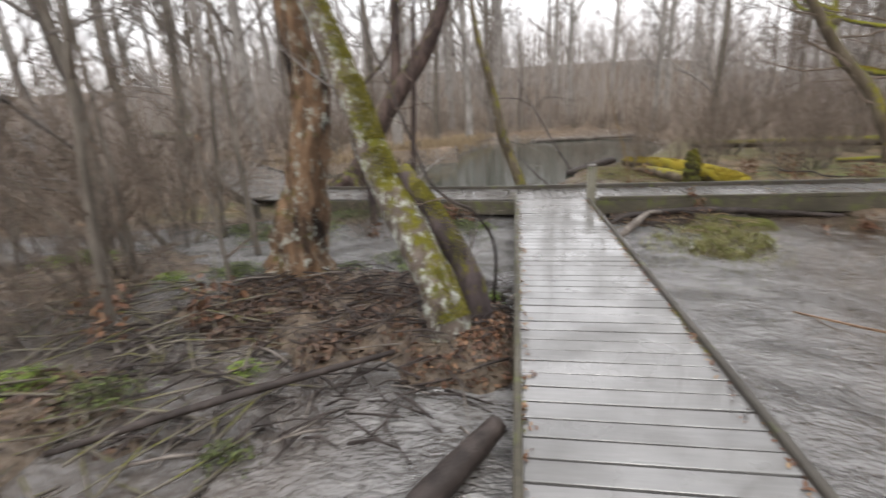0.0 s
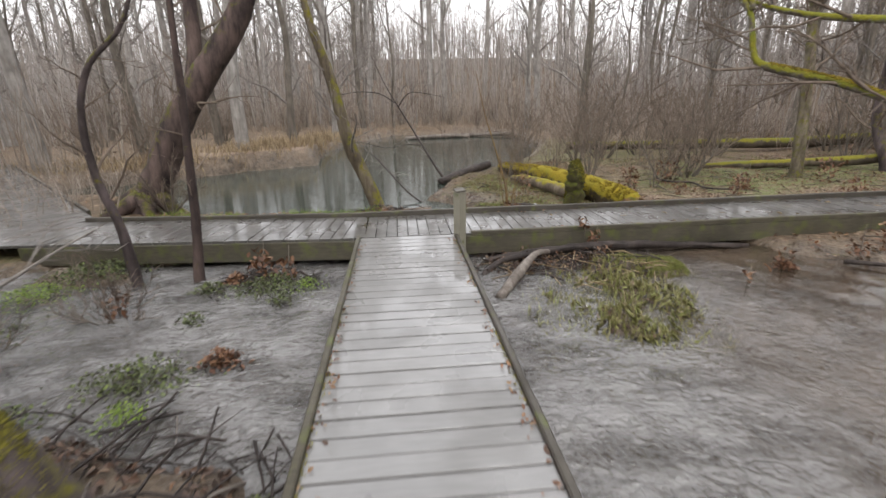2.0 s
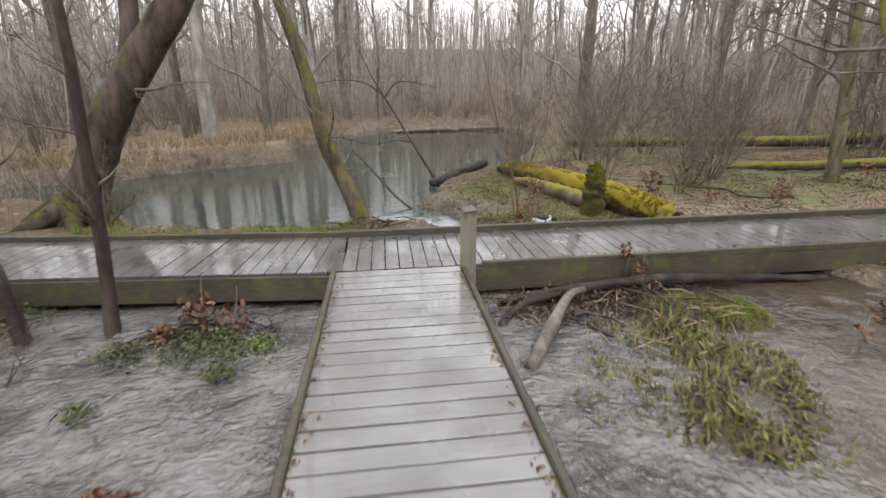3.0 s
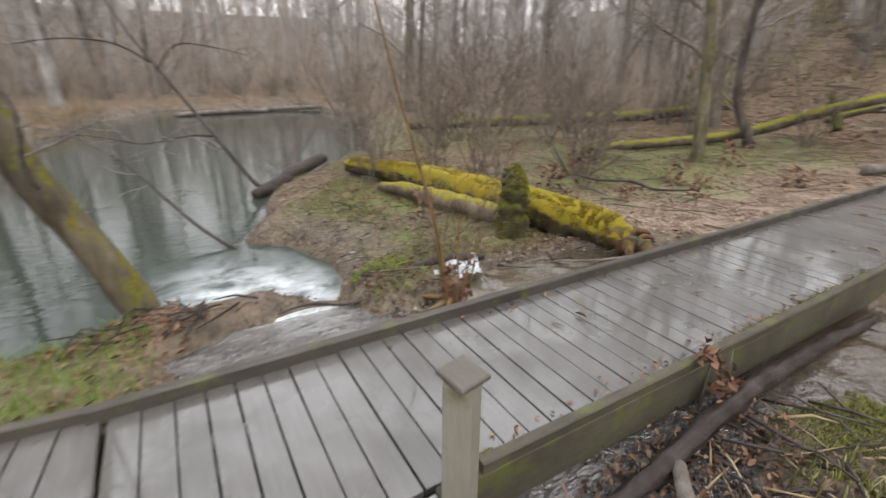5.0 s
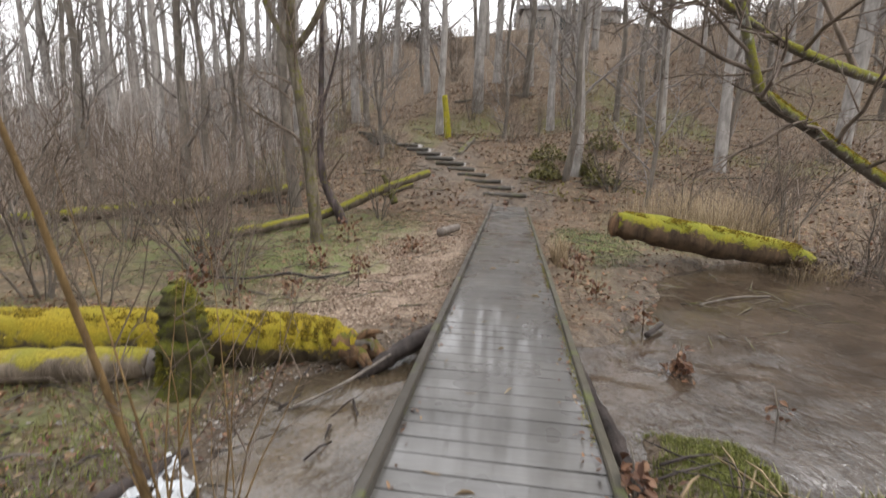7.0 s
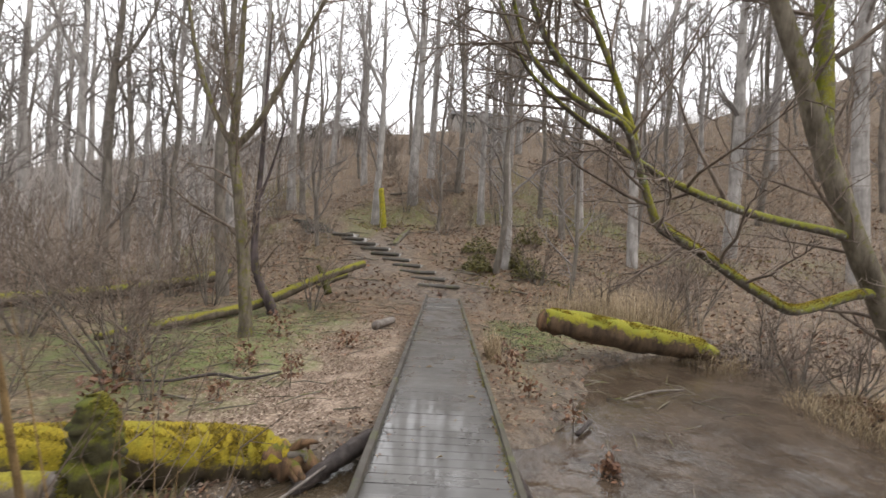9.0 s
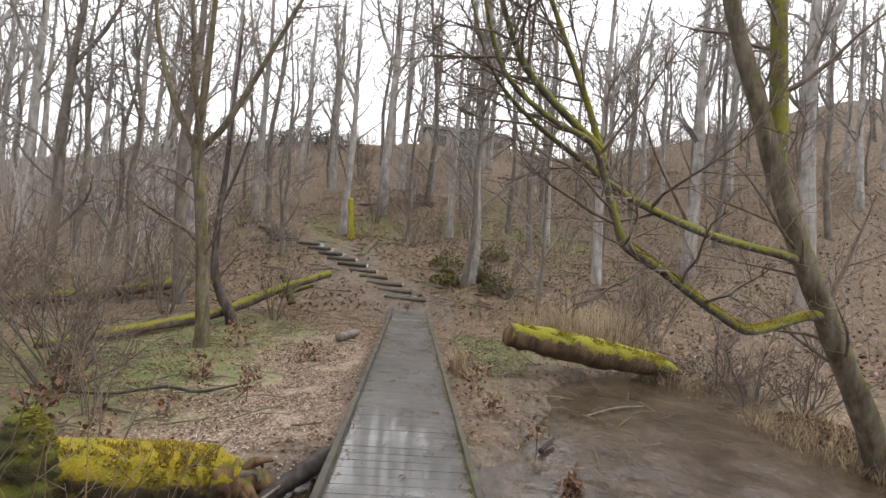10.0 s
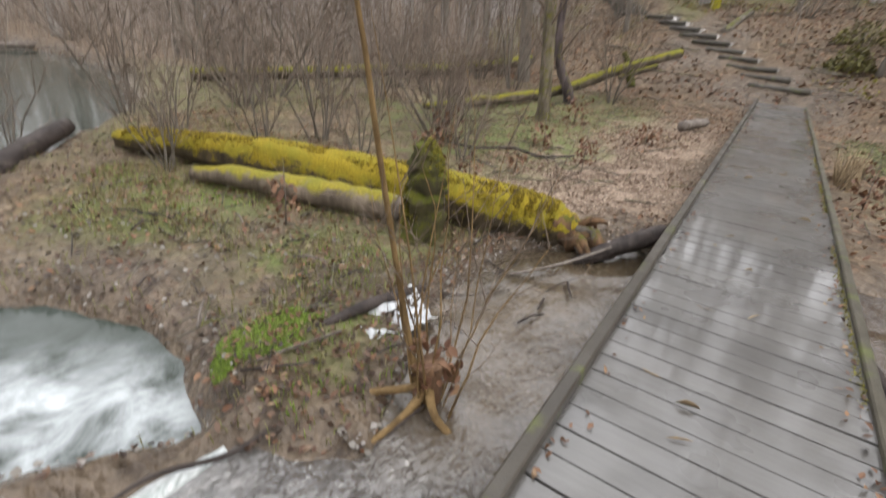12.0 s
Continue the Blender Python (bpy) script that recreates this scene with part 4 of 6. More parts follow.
# --- the spreading tree beside the main boardwalk
tree("spreading_tree", "large mossy tree with low spreading limbs", [
    ([(5.1, -5.0, -0.6), (5.05, -4.6, 0.2), (5.0, -4.1, 1.1), (5.0, -3.72, 1.9), (5.0, -3.35, 2.8), (5.0, -3.0, 3.8), (5.0, -2.6, 5.0), (4.9, -2.2, 7.0)], [0.2, 0.14, 0.118, 0.11, 0.106, 0.092, 0.075, 0.04]),
    ([(5.0, -3.3, 2.9), (5.0, -3.28, 3.8), (5.0, -3.2, 5.2), (5.1, -3.2, 7.5)], [0.095, 0.09, 0.075, 0.04]),
    ([(5.0, -3.95, 1.42), (4.9, -3.6, 1.39), (4.7, -3.15, 1.3), (4.5, -2.69, 1.24), (4.4, -2.34, 1.37), (4.2, -1.9, 1.56), (4.0, -1.52, 1.73), (3.68, -1.05, 1.89), (3.6, -0.92, 2.03), (3.6, -0.79, 2.4), (3.5, -0.64, 2.62), (3.42, -0.3, 2.74), (3.4, 0.03, 2.99), (3.38, 0.2, 3.35), (3.3, 0.45, 4.3)], [0.066, 0.056, 0.05, 0.05, 0.044, 0.041, 0.038, 0.042, 0.03, 0.028, 0.026, 0.022, 0.018, 0.014, 0.007]),
    ([(5.0, -3.6, 2.0), (4.9, -3.29, 2.04), (4.55, -2.4, 2.11), (4.2, -1.6, 2.24), (3.95, -1.1, 2.36), (3.75, -0.7, 2.52), (3.6, -0.2, 2.78), (3.5, 0.15, 3.1), (3.4, 0.4, 3.7)], [0.054, 0.046, 0.041, 0.035, 0.029, 0.024, 0.017, 0.012, 0.006]), ([(3.6, -0.8, 2.45), (3.6, -0.62, 2.95), (3.55, -0.35, 3.5), (3.5, 0.05, 4.4)], [0.03, 0.026, 0.02, 0.008]),
    ([(3.62, -0.78, 2.6), (3.4, -0.2, 2.95), (3.3, 0.05, 3.25), (3.2, 0.3, 3.9)], [0.032, 0.026, 0.02, 0.008])],
    M_BARK_OLIVE, M_TWIG, 16, count=26, length=1.5, start=0.22, sides=13, sub=(6, 4), limb_bark=M_BARK_LIMB, fine=0.0042)

# --- trees on the flat beyond the fallen log
tree("forked_tree", "slim brown tree forking into spreading upper limbs", [
    ([(9.3, 4.45, -0.6), (9.3, 4.47, 0.0), (9.3, 4.6, 1.4), (9.3, 4.75, 2.6), (9.3, 4.9, 3.5), (9.3, 4.85, 4.6), (9.3, 4.8, 7.2)], [0.19, 0.13, 0.115, 0.105, 0.1, 0.07, 0.03]),
    ([(9.3, 4.9, 3.4), (9.25, 4.4, 3.95), (9.2, 3.9, 4.9), (9.1, 3.2, 6.3), (9.0, 2.6, 7.6)], [0.07, 0.06, 0.05, 0.036, 0.015]),
    ([(9.3, 4.9, 3.45), (9.35, 5.4, 4.3), (9.4, 5.85, 5.6), (9.5, 6.2, 7.4)], [0.065, 0.055, 0.042, 0.018]),
    ([(9.3, 4.86, 3.9), (9.2, 5.05, 5.0), (9.2, 5.2, 6.6)], [0.05, 0.04, 0.015])],
    M_BARK_OLIVE, M_TWIG, 17, count=14, length=1.8, start=0.3, sides=11, sub=(6, 5), fine=0.006)
tree("curved_tree", "dark tree with a curved mossy foot", [
    ([(12.35, 5.0, -0.5), (12.3, 5.12, 0.0), (12.25, 5.4, 0.55), (12.2, 5.55, 1.2), (12.2, 5.55, 2.4), (12.2, 5.48, 4.0), (12.2, 5.4, 7.6)], [0.16, 0.13, 0.11, 0.095, 0.08, 0.06, 0.02]), ([(12.2, 5.55, 2.6), (12.2, 5.2, 3.6), (12.2, 4.8, 5.2)], [0.045, 0.035, 0.012])],
    M_BARK_STEM, M_TWIG, 18, count=18, length=1.7, start=0.25, sides=10, sub=(5, 4), fine=0.006)

# --- the forest
kinds = [forest_tree(101, 15, 0.19, M_BARK_GREY, 0.04, 0.2), forest_tree(102, 17, 0.23, M_BARK_GREY, 0.03, 0.25), forest_tree(103, 15, 0.16, M_BARK_BROWN, 0.06, 0.12),
         forest_tree(104, 13, 0.11, M_BARK_BROWN, 0.09, 0.1, "slender crooked woodland tree"), forest_tree(105, 19, 0.27, M_BARK_GREY, 0.025, 0.3, "large grey woodland tree"), forest_tree(106, 12, 0.085, M_BARK_BROWN, 0.07, 0.08, "thin young woodland tree")]
rng = random.Random(77)
spots = []


def free(x, y, gap):
    return all((x - a) ** 2 + (y - b) ** 2 > gap * gap for a, b in spots)


def ridge_spot(u, x):
    """A place on the hill, u to the side per metre ahead of the deck's bend."""
    return x, 0.63 - u * (x - 0.19)


placed = []
for u, x, k in ((0.62, 22, 1), (0.41, 20, 0), (0.70, 34, 4), (0.90, 18, 4), (0.29, 27, 1), (0.255, 24, 2), (-0.18, 35, 1), (-0.335, 31, 1), (-0.465, 26, 0), (-0.575, 17, 3), (-0.69, 22, 2), (-0.8, 25, 1),
                (-0.92, 30, 4), (-0.25, 42, 1), (-0.06, 45, 0), (0.48, 31, 2), (0.545, 37, 1), (0.8, 31, 2), (0.15, 41, 1), (0.35, 38, 0), (-0.4, 40, 4), (-0.55, 36, 1), (-0.85, 40, 0), (0.95, 26, 2), (0.98, 34, 0), (1.02, 30, 1), (0.88, 40, 4), (1.05, 38, 2), (0.93, 46, 0)):
    x, y = ridge_spot(u, x)
    placed.append((x, y, k))
placed += [(18.5, -1.4, 3), (19.2, -1.9, 0), (27.5, -1.5, 0), (22.0, 6.6, 5), (27.3, 4.75, 0), (15.3, 7.75, 2), (16.2, -3.8, 5), (30.2, -7.85, 0), (25.0, 7.5, 3), (22.8, -8.7, 5), (22.1, -12.8, 1), (28.8, 15.8, 0), (16.4, 10.5, 3), (35.6, -9.0, 2)]
for x, y, k in ((-6.0, 13.2, 0), (-4.6, 15.5, 2), (-9.0, 12.0, 2), (-3.6, 22.5, 0), (-8.2, 17, 2), (-11.5, 10.5, 1), (9.2, 17.5, 2), (8.6, 26, 0), (-12, 4.6, 2), (-9.5, 2.9, 3), (13, 13, 3), (16, 12.5, 2), (7.8, 13.5, 5), (-6.6, -2.6, 5), (-7.6, -4.6, 3), (-13, -1, 2), (-15, 2, 0), (-14, -4, 3), (-17.5, -2.2, 1), (-18, 4, 2), (-16, -7, 5), (-20, 1, 0)):
    placed.append((x, y, k))
for x, y, k in placed:
    spots.append((x, y))
tries = 0
while len(placed) < 265 and tries < 9000:
    tries += 1
    zone = rng.random()
    if zone < 0.42:
        x, y = 25 + 32 * rng.random() ** 1.3, rng.uniform(-40, 48)
    elif zone < 0.82:
        x, y = rng.uniform(-38, 45), 29 + 44 * rng.random() ** 1.2
    elif zone < 0.93:
        x, y = rng.uniform(-38, -12), rng.uniform(-6, 30)
    else:
        x, y = rng.uniform(-25, 22), rng.uniform(-32, -15)
    if abs(y - (0.7 + 0.6 * (x - 16.7))) < 2.2 and 15 < x < 28:
        continue
    if not free(x, y, 2.1):
        continue
    spots.append((x, y))
    placed.append((x, y, rng.choice((0, 0, 1, 2, 2, 3, 4, 5, 5))))
used = set()
for x, y, k in placed:
    s = rng.uniform(0.85, 1.15) * (1.35 if y > 46 else 1)
    m = pose(x, y, land_at(x, y), 0, 0, rng.uniform(0, 360)) @ Matrix.Scale(s, 4)
    if k in used:
        c = copy_thing(kinds[k], m)
        c.matrix_basis = m
    else:
        used.add(k)
        kinds[k].matrix_basis = m

# --- shrubs
bushes = [shrub(201, 2.6, 11, "bare brown many-stemmed woodland shrub", spread_out=0.7), shrub(202, 1.9, 13, "low tangled bare brown shrub", spread_out=1.0, sub=(4, 3)), shrub(203, 3.4, 9, "tall bare shrub with thin upright stems", spread_out=0.45), shrub(204, 2.9, 13, "wide bare shrub with dark arching branches", M_BARK_BROWN, spread_out=1.1, sub=(7, 4), thick=0.03, wander=0.2)]
spots2, bplaced = [], [(6.3, 4.85, 0, 0.8), (7.4, 5.7, 3, 0.85), (3.35, 7.1, 2, 0.62), (2.75, 6.1, 2, 0.48), (4.3, 4.7, 2, 0.45), (3.9, 6.0, 2, 0.5), (5.5, 3.95, 2, 0.42), (22.6, 6.3, 2, 0.6), (23.2, 7.6, 0, 0.6), (-2.95, -1.2, 1, 0.5), (-3.6, -2.0, 1, 0.45), (8.0, -5.5, 1, 0.8), (14.6, -6.6, 3, 0.9), (4.9, 6.0, 2, 0.8), (8.6, 8.2, 0, 1.0), (11.3, -4.6, 1, 1.2), (12.6, -3.7, 0, 0.9), (9.4, -5.9, 1, 1.0), (12.9, -6.4, 2, 1.0), (6.9, -5.5, 1, 0.8), (13.6, 4.3, 2, 0.8), (5.6, 8.8, 1, 1.0), (3.9, 9.6, 2, 0.9), (6.8, 11.2, 0, 1.1), (1.9, 8.6, 2, 0.7), (10.6, 9.4, 1, 1.1), (-4.2, 2.9, 1, 0.6), (-5.4, -3.6, 2, 0.7), (-5.2, -5.0, 1, 0.7), (-6.4, -5.6, 0, 0.8), (-6.0, -1.8, 0, 1.1), (-7.3, -3.4, 2, 1.1), (-8.2, -1.2, 0, 1.2), (-9.5, -3.0, 2, 1.3), (-5.0, -4.3, 0, 0.85), (-7.8, -5.6, 2, 1.1), (-10.5, -0.5, 0, 1.4), (-6.7, -0.7, 2, 1.0)]
tries = 0
while len(bplaced) < 156 and tries < 6000:
    tries += 1
    zone = rng.random()
    if zone < 0.45:
        x, y = rng.uniform(15, 48), rng.uniform(-24, 30)
    elif zone < 0.65:
        x, y = rng.uniform(5, 18), rng.uniform(7, 24)
    elif zone < 0.9:
        x, y = rng.uniform(-20, 20), rng.uniform(27, 40)
    else:
        x, y = rng.uniform(-16, -4), rng.uniform(9, 26)
    p = np.array([x]), np.array([y])
    if inside(POND, *p)[0] > -0.8 or (abs(y - (0.7 + 0.6 * (x - 16.7))) < 2.0 and 14 < x < 28) or any((x - a) ** 2 + (y - b) ** 2 < 1.4 for a, b in spots2):
        continue
    spots2.append((x, y))
    bplaced.append((x, y, rng.choice((0, 1, 2)), rng.uniform(0.7, 1.25)))
used = set()
for x, y, k, s in bplaced:
    m = pose(x, y, land_at(x, y), 0, 0, rng.uniform(0, 360)) @ Matrix.Scale(s, 4)
    if k in used:
        c = copy_thing(bushes[k], m)
        c.matrix_basis = m
    else:
        used.add(k)
        bushes[k].matrix_basis = m


def spikes(count, area, height, thick, seed, lean=0.3, keep=None):
    """Many thin upright twigs or stalks scattered over part of the plan."""
    r = np.random.RandomState(seed)
    x, y = area(r, count)
    z = land(x, y)
    if keep is not None:
        ok = keep(x, y, z)
        x, y, z = x[ok], y[ok], z[ok]
    n = len(x)
    h = height * r.uniform(0.4, 1.1, n)
    a = r.uniform(0, 2 * np.pi, n)
    lx, ly = np.cos(a) * h * r.uniform(0, lean, n), np.sin(a) * h * r.uniform(0, lean, n)
    b = r.uniform(0, 2 * np.pi, n)
    t = thick * r.uniform(0.6, 1.3, n)
    g = Geo()
    V = np.zeros((n, 7, 3))
    for k in range(3):
        ang = b + k * 2.0944
        V[:, k] = np.stack([x + np.cos(ang) * t, y + np.sin(ang) * t, z - 0.05], -1)
        V[:, 3 + k] = np.stack([x + lx * 0.35 + np.cos(ang) * t * 0.75, y + ly * 0.35 + np.sin(ang) * t * 0.75, z + h * 0.55], -1)
    V[:, 6] = np.stack([x + lx, y + ly, z + h * np.sqrt(np.clip(1 - (lx ** 2 + ly ** 2) / h ** 2 * 0.6, 0.2, 1))], -1)
    g.v = [tuple(p) for p in V.reshape(-1, 3)]
    for i in range(n):
        o = i * 7
        for k in range(3):
            j = (k + 1) % 3
            g.f.append((o + k, o + j, o + 3 + j, o + 3 + k))
            g.f.append((o + 3 + k, o + 3 + j, o + 6))
    return g


def brush(count, area, height, thick, seed, lean=0.3, keep=None, arms=6, reach=0.38):
    """Leafless young growth: bent stems, each with side twigs, scattered over part of the plan."""
    r = np.random.RandomState(seed)
    x, y = area(r, count)
    z = land(x, y)
    if keep is not None:
        ok = keep(x, y, z)
        x, y, z = x[ok], y[ok], z[ok]
    n = len(x)
    h = height * r.uniform(0.35, 1.15, n)
    a = r.uniform(0, 2 * np.pi, n)
    k = r.uniform(0, lean, n) * h
    root = np.stack([x, y, z - 0.06], -1)
    mid = root + np.stack([np.cos(a) * k * 0.3, np.sin(a) * k * 0.3, h * 0.5], -1) + r.normal(0, 0.02, (n, 3)) * h[:, None]
    tip = root + np.stack([np.cos(a) * k, np.sin(a) * k, h], -1) + r.normal(0, 0.03, (n, 3)) * h[:, None]
    t = thick * r.uniform(0.5, 1.4, n)
    g = Geo()
    spin = r.uniform(0, 6.28, n)
    V = np.zeros((n, 7, 3))
    for q in range(3):
        off = np.stack([np.cos(spin + q * 2.0944), np.sin(spin + q * 2.0944), 0 * spin], -1) * t[:, None]
        V[:, q], V[:, 3 + q] = root + off, mid + off * 0.7
    V[:, 6] = tip
    verts, faces = [V.reshape(-1, 3)], []
    F = np.array([(q, (q + 1) % 3, 3 + (q + 1) % 3) for q in range(3)] + [(q, 3 + (q + 1) % 3, 3 + q) for q in range(3)] + [(3 + q, 3 + (q + 1) % 3, 6) for q in range(3)])
    faces.append((np.arange(n)[:, None, None] * 7 + F[None]).reshape(-1, 3))
    base = n * 7
    for _ in range(arms):
        f = r.uniform(0.25, 0.95, n)[:, None]
        p = np.where(f < 0.5, root + (mid - root) * f * 2, mid + (tip - mid) * (f * 2 - 1))
        w = r.uniform(0, 2 * np.pi, n)
        d = np.stack([np.cos(w), np.sin(w), r.uniform(0.2, 1.5, n)], -1)
        d /= np.linalg.norm(d, axis=1)[:, None]
        end = p + d * (h * reach * r.uniform(0.5, 1.1, n))[:, None] * (1.15 - 0.6 * f)
        A = np.zeros((n, 4, 3))
        for q in range(3):
            A[:, q] = p + np.stack([np.cos(spin + q * 2.0944), np.sin(spin + q * 2.0944), 0.4 * np.sin(spin + q * 3.0)], -1) * (t * 0.45)[:, None]
        A[:, 3] = end
        verts.append(A.reshape(-1, 3))
        faces.append((base + np.arange(n)[:, None, None] * 4 + np.array([(0, 1, 3), (1, 2, 3), (2, 0, 3)])[None]).reshape(-1, 3))
        base += n * 4
    g.v, g.f = np.concatenate(verts).tolist(), np.concatenate(faces).tolist()
    return g


def rect(x0, x1, y0, y1):
    return lambda r, n: (r.uniform(x0, x1, n), r.uniform(y0, y1, n))


def dry(x, y, z):
    return (inside(POND, x, y) < -0.15) & (z > STREAM_Z + 0.02)


single("far_bank_thicket", brush(5200, rect(-34, 36, 27.3, 46), 2.5, 0.016, 301, 0.45, dry, 7), M_THICKET, "brown leafless thicket along the far bank", "thicket", kind="stuff")
# Bare brown woods; their paler grey colour carries the haze.
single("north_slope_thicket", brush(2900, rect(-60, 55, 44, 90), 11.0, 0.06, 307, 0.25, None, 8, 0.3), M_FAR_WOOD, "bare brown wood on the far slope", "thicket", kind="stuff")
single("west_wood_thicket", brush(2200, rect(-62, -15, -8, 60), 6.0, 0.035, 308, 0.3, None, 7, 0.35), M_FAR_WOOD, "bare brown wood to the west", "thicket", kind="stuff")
single("west_near_thicket", brush(1000, rect(-30, -8.5, -7, 12), 4.2, 0.02, 311, 0.35, dry, 8, 0.35), M_THICKET, "brown leafless young wood to the west", "thicket", kind="stuff")
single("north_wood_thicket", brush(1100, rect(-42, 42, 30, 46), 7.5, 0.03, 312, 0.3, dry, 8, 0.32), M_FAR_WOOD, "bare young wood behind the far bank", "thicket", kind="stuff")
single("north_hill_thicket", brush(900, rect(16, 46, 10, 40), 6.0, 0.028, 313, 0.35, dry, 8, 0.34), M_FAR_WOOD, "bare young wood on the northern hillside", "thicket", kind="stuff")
single("pond_side_thicket", brush(2300, rect(4.5, 24, 8.5, 27), 1.9, 0.009, 302, 0.5, dry, 7), M_THICKET, "brown leafless undergrowth beside the pond", "thicket", kind="stuff")
single("hillside_thicket", brush(4600, lambda r, n: (17 + 37 * r.uniform(0, 1, n) ** 0.7, r.uniform(-34, 42, n)), 1.7, 0.011, 303, 0.8, lambda x, y, z: ((np.abs(y - (0.7 + 0.6 * (x - 16.7))) > 1.8) | (x > 29)) & (lattice(x * 0.35, y * 0.35, 85) + 0.35 * step_up(22, 34, x) + 0.3 * step_up(8, 14, np.abs(y)) > 0.55), 8, 0.45), M_THICKET, "thin bare undergrowth on the hillside", "thicket", kind="stuff")
single("south_slope_thicket", brush(1500, rect(9.5, 34, -30, -6.2), 1.8, 0.011, 310, 0.8, lambda x, y, z: dry(x, y, z) & (lattice(x * 0.4, y * 0.4, 87) > 0.35), 8, 0.45), M_THICKET, "bare brown undergrowth on the southern slope", "thicket", kind="stuff")
single("crest_thicket", brush(1900, lambda r, n: (r.uniform(42, 60, n), r.uniform(-42, 34, n)), 3.2, 0.022, 309, 0.5, None, 7), M_THICKET, "bare brush along the hill crest", "thicket", kind="stuff")
single("reed_bed", spikes(2500, lambda r, n: (r.normal(11.8, 1.3, n), r.normal(-4.0, 0.7, n)), 1.2, 0.006, 304, 0.25, dry), M_STRAW, "straw-coloured thin reeds below the hill", "reeds", kind="stuff")
single("bank_grass", spikes(9000, lambda r, n: (r.uniform(-12, -2.2, n), r.uniform(9, 24, n)), 0.55, 0.014, 305, 1.5, lambda x, y, z: (inside(POND, x, y) < -0.02) & (inside(POND, x, y) > -2.6) & (lattice(x * 0.9, y * 0.9, 86) > 0.3)), M_STRAW, "tan dead grass on the pond bank", "grass", kind="stuff")
single("west_undergrowth", brush(1700, rect(-17, -5.2, -5, 9), 1.2, 0.008, 306, 0.7, dry, 7, 0.45), M_THICKET, "brown tangled undergrowth", "thicket", kind="stuff")


# ---- fallen logs, stumps and driftwood ----
def log_thing(name, label, pts, radii, material, seed, category="log", sides=14, rough=0.07, end_material=None, group=""):
    rng = random.Random(seed)
    ob = thing(name, label, category, group)
    sp, sr = smoothed(pts, 6), spread(radii, 6)
    g = Geo()
    g.tube(sp, [r * rng.uniform(0.95, 1.06) for r in sr], sides, rough, rng)
    part("trunk", g, material, ob)
    if end_material:
        d = (sp[0] - sp[1]).normalized()
        g = Geo()
        g.tube([sp[0] - d * 0.02, sp[0] + d * 0.03, sp[0] + d * 0.07], [sr[0] * 0.93, sr[0] * 0.85, sr[0] * 0.45], sides, 0.22, rng)
        part("broken_end", g, end_material, ob, "splintered rotten end")
    return ob


big_log = log_thing("mossy_log", "large fallen log under thick yellow-green moss", [(4.06, 1.84, -0.2), (4.03, 1.96, -0.18), (4.0, 2.1, -0.16), (3.96, 2.3, -0.15), (3.9, 2.6, -0.14), (3.68, 3.6, -0.11), (3.4, 4.9, -0.1), (3.1, 6.2, -0.14), (2.82, 7.3, -0.2)], [0.1, 0.165, 0.195, 0.215, 0.235, 0.235, 0.21, 0.17, 0.12], M_LOG_MOSS, 31, "log", 22, 0.13)
g = Geo()
g.tube(smoothed([(4.2, 1.58, -0.36), (4.12, 1.72, -0.27), (4.02, 1.9, -0.22), (3.98, 2.04, -0.19)], 4), spread([0.04, 0.1, 0.15, 0.15], 4), 12, 0.3, random.Random(4))
part("root_flare", g, M_BARK_ROTTEN, big_log, "dark rotten root flare")
rng = random.Random(41)
for k in range(9):
    a, b = 2 * math.pi * k / 9 + rng.uniform(-0.3, 0.3), rng.uniform(0.16, 0.34)
    c = Vector((4.05, 1.86, -0.2))
    out = Vector((0.92 * math.cos(a), 0.3 * math.cos(a) - 0.5, 0.75 * math.sin(a) - 0.1)).normalized()
    g = Geo()
    g.tube(smoothed([c - out * 0.04, c + out * b * 0.5, c + out * b + Vector((rng.uniform(-0.05, 0.05), rng.uniform(-0.08, 0.0), -0.05)), c + out * b * 1.2 + Vector((0, -0.04, -0.12))], 3), spread([0.06, 0.045, 0.026, 0.01], 3), 7, 0.18, rng)
    part("root", g, M_BARK_ROTTEN if k % 3 else M_BARK_BROWN, big_log)
log_thing("mossy_log", "smaller fallen log partly bare and pale", [(3.4, 3.32, -0.2), (3.24, 3.75, -0.18), (3.08, 4.25, -0.17), (2.88, 4.95, -0.17), (2.72, 5.5, -0.22)], [0.125, 0.13, 0.125, 0.11, 0.07], M_LOG_PALE, 32, end_material=M_DRIFT)
log_thing("half_mossy_log", "broken log with a yellow mossy top above the mud", [(8.55, -1.25, 0.47), (8.75, -2.2, 0.32), (8.95, -3.3, 0.14), (9.2, -4.3, -0.02), (9.3, -4.8, -0.18)], [0.21, 0.26, 0.255, 0.225, 0.16], M_LOG_HALF, 33, "log", 20, 0.12, M_BARK_ROTTEN)
log_thing("forest_log", "long thin fallen trunk with moss on top", [(8.6, 6.9, -0.3), (9.84, 6.35, -0.22), (11.3, 5.75, -0.12), (12.7, 5.3, 0.02), (14.3, 4.4, 0.55), (16.0, 3.35, 1.02)], [0.07, 0.11, 0.12, 0.13, 0.13, 0.12], M_LOG_THIN, 34, group="long fallen trunks")
log_thing("forest_log", "long straight mossy fallen trunk", [(6.5, 12.2, -0.15), (11.5, 10.7, -0.08), (14.5, 9.7, 0.0), (17.7, 8.7, 0.3)], [0.14, 0.17, 0.18, 0.19], M_LOG_THIN, 35, group="long fallen trunks")
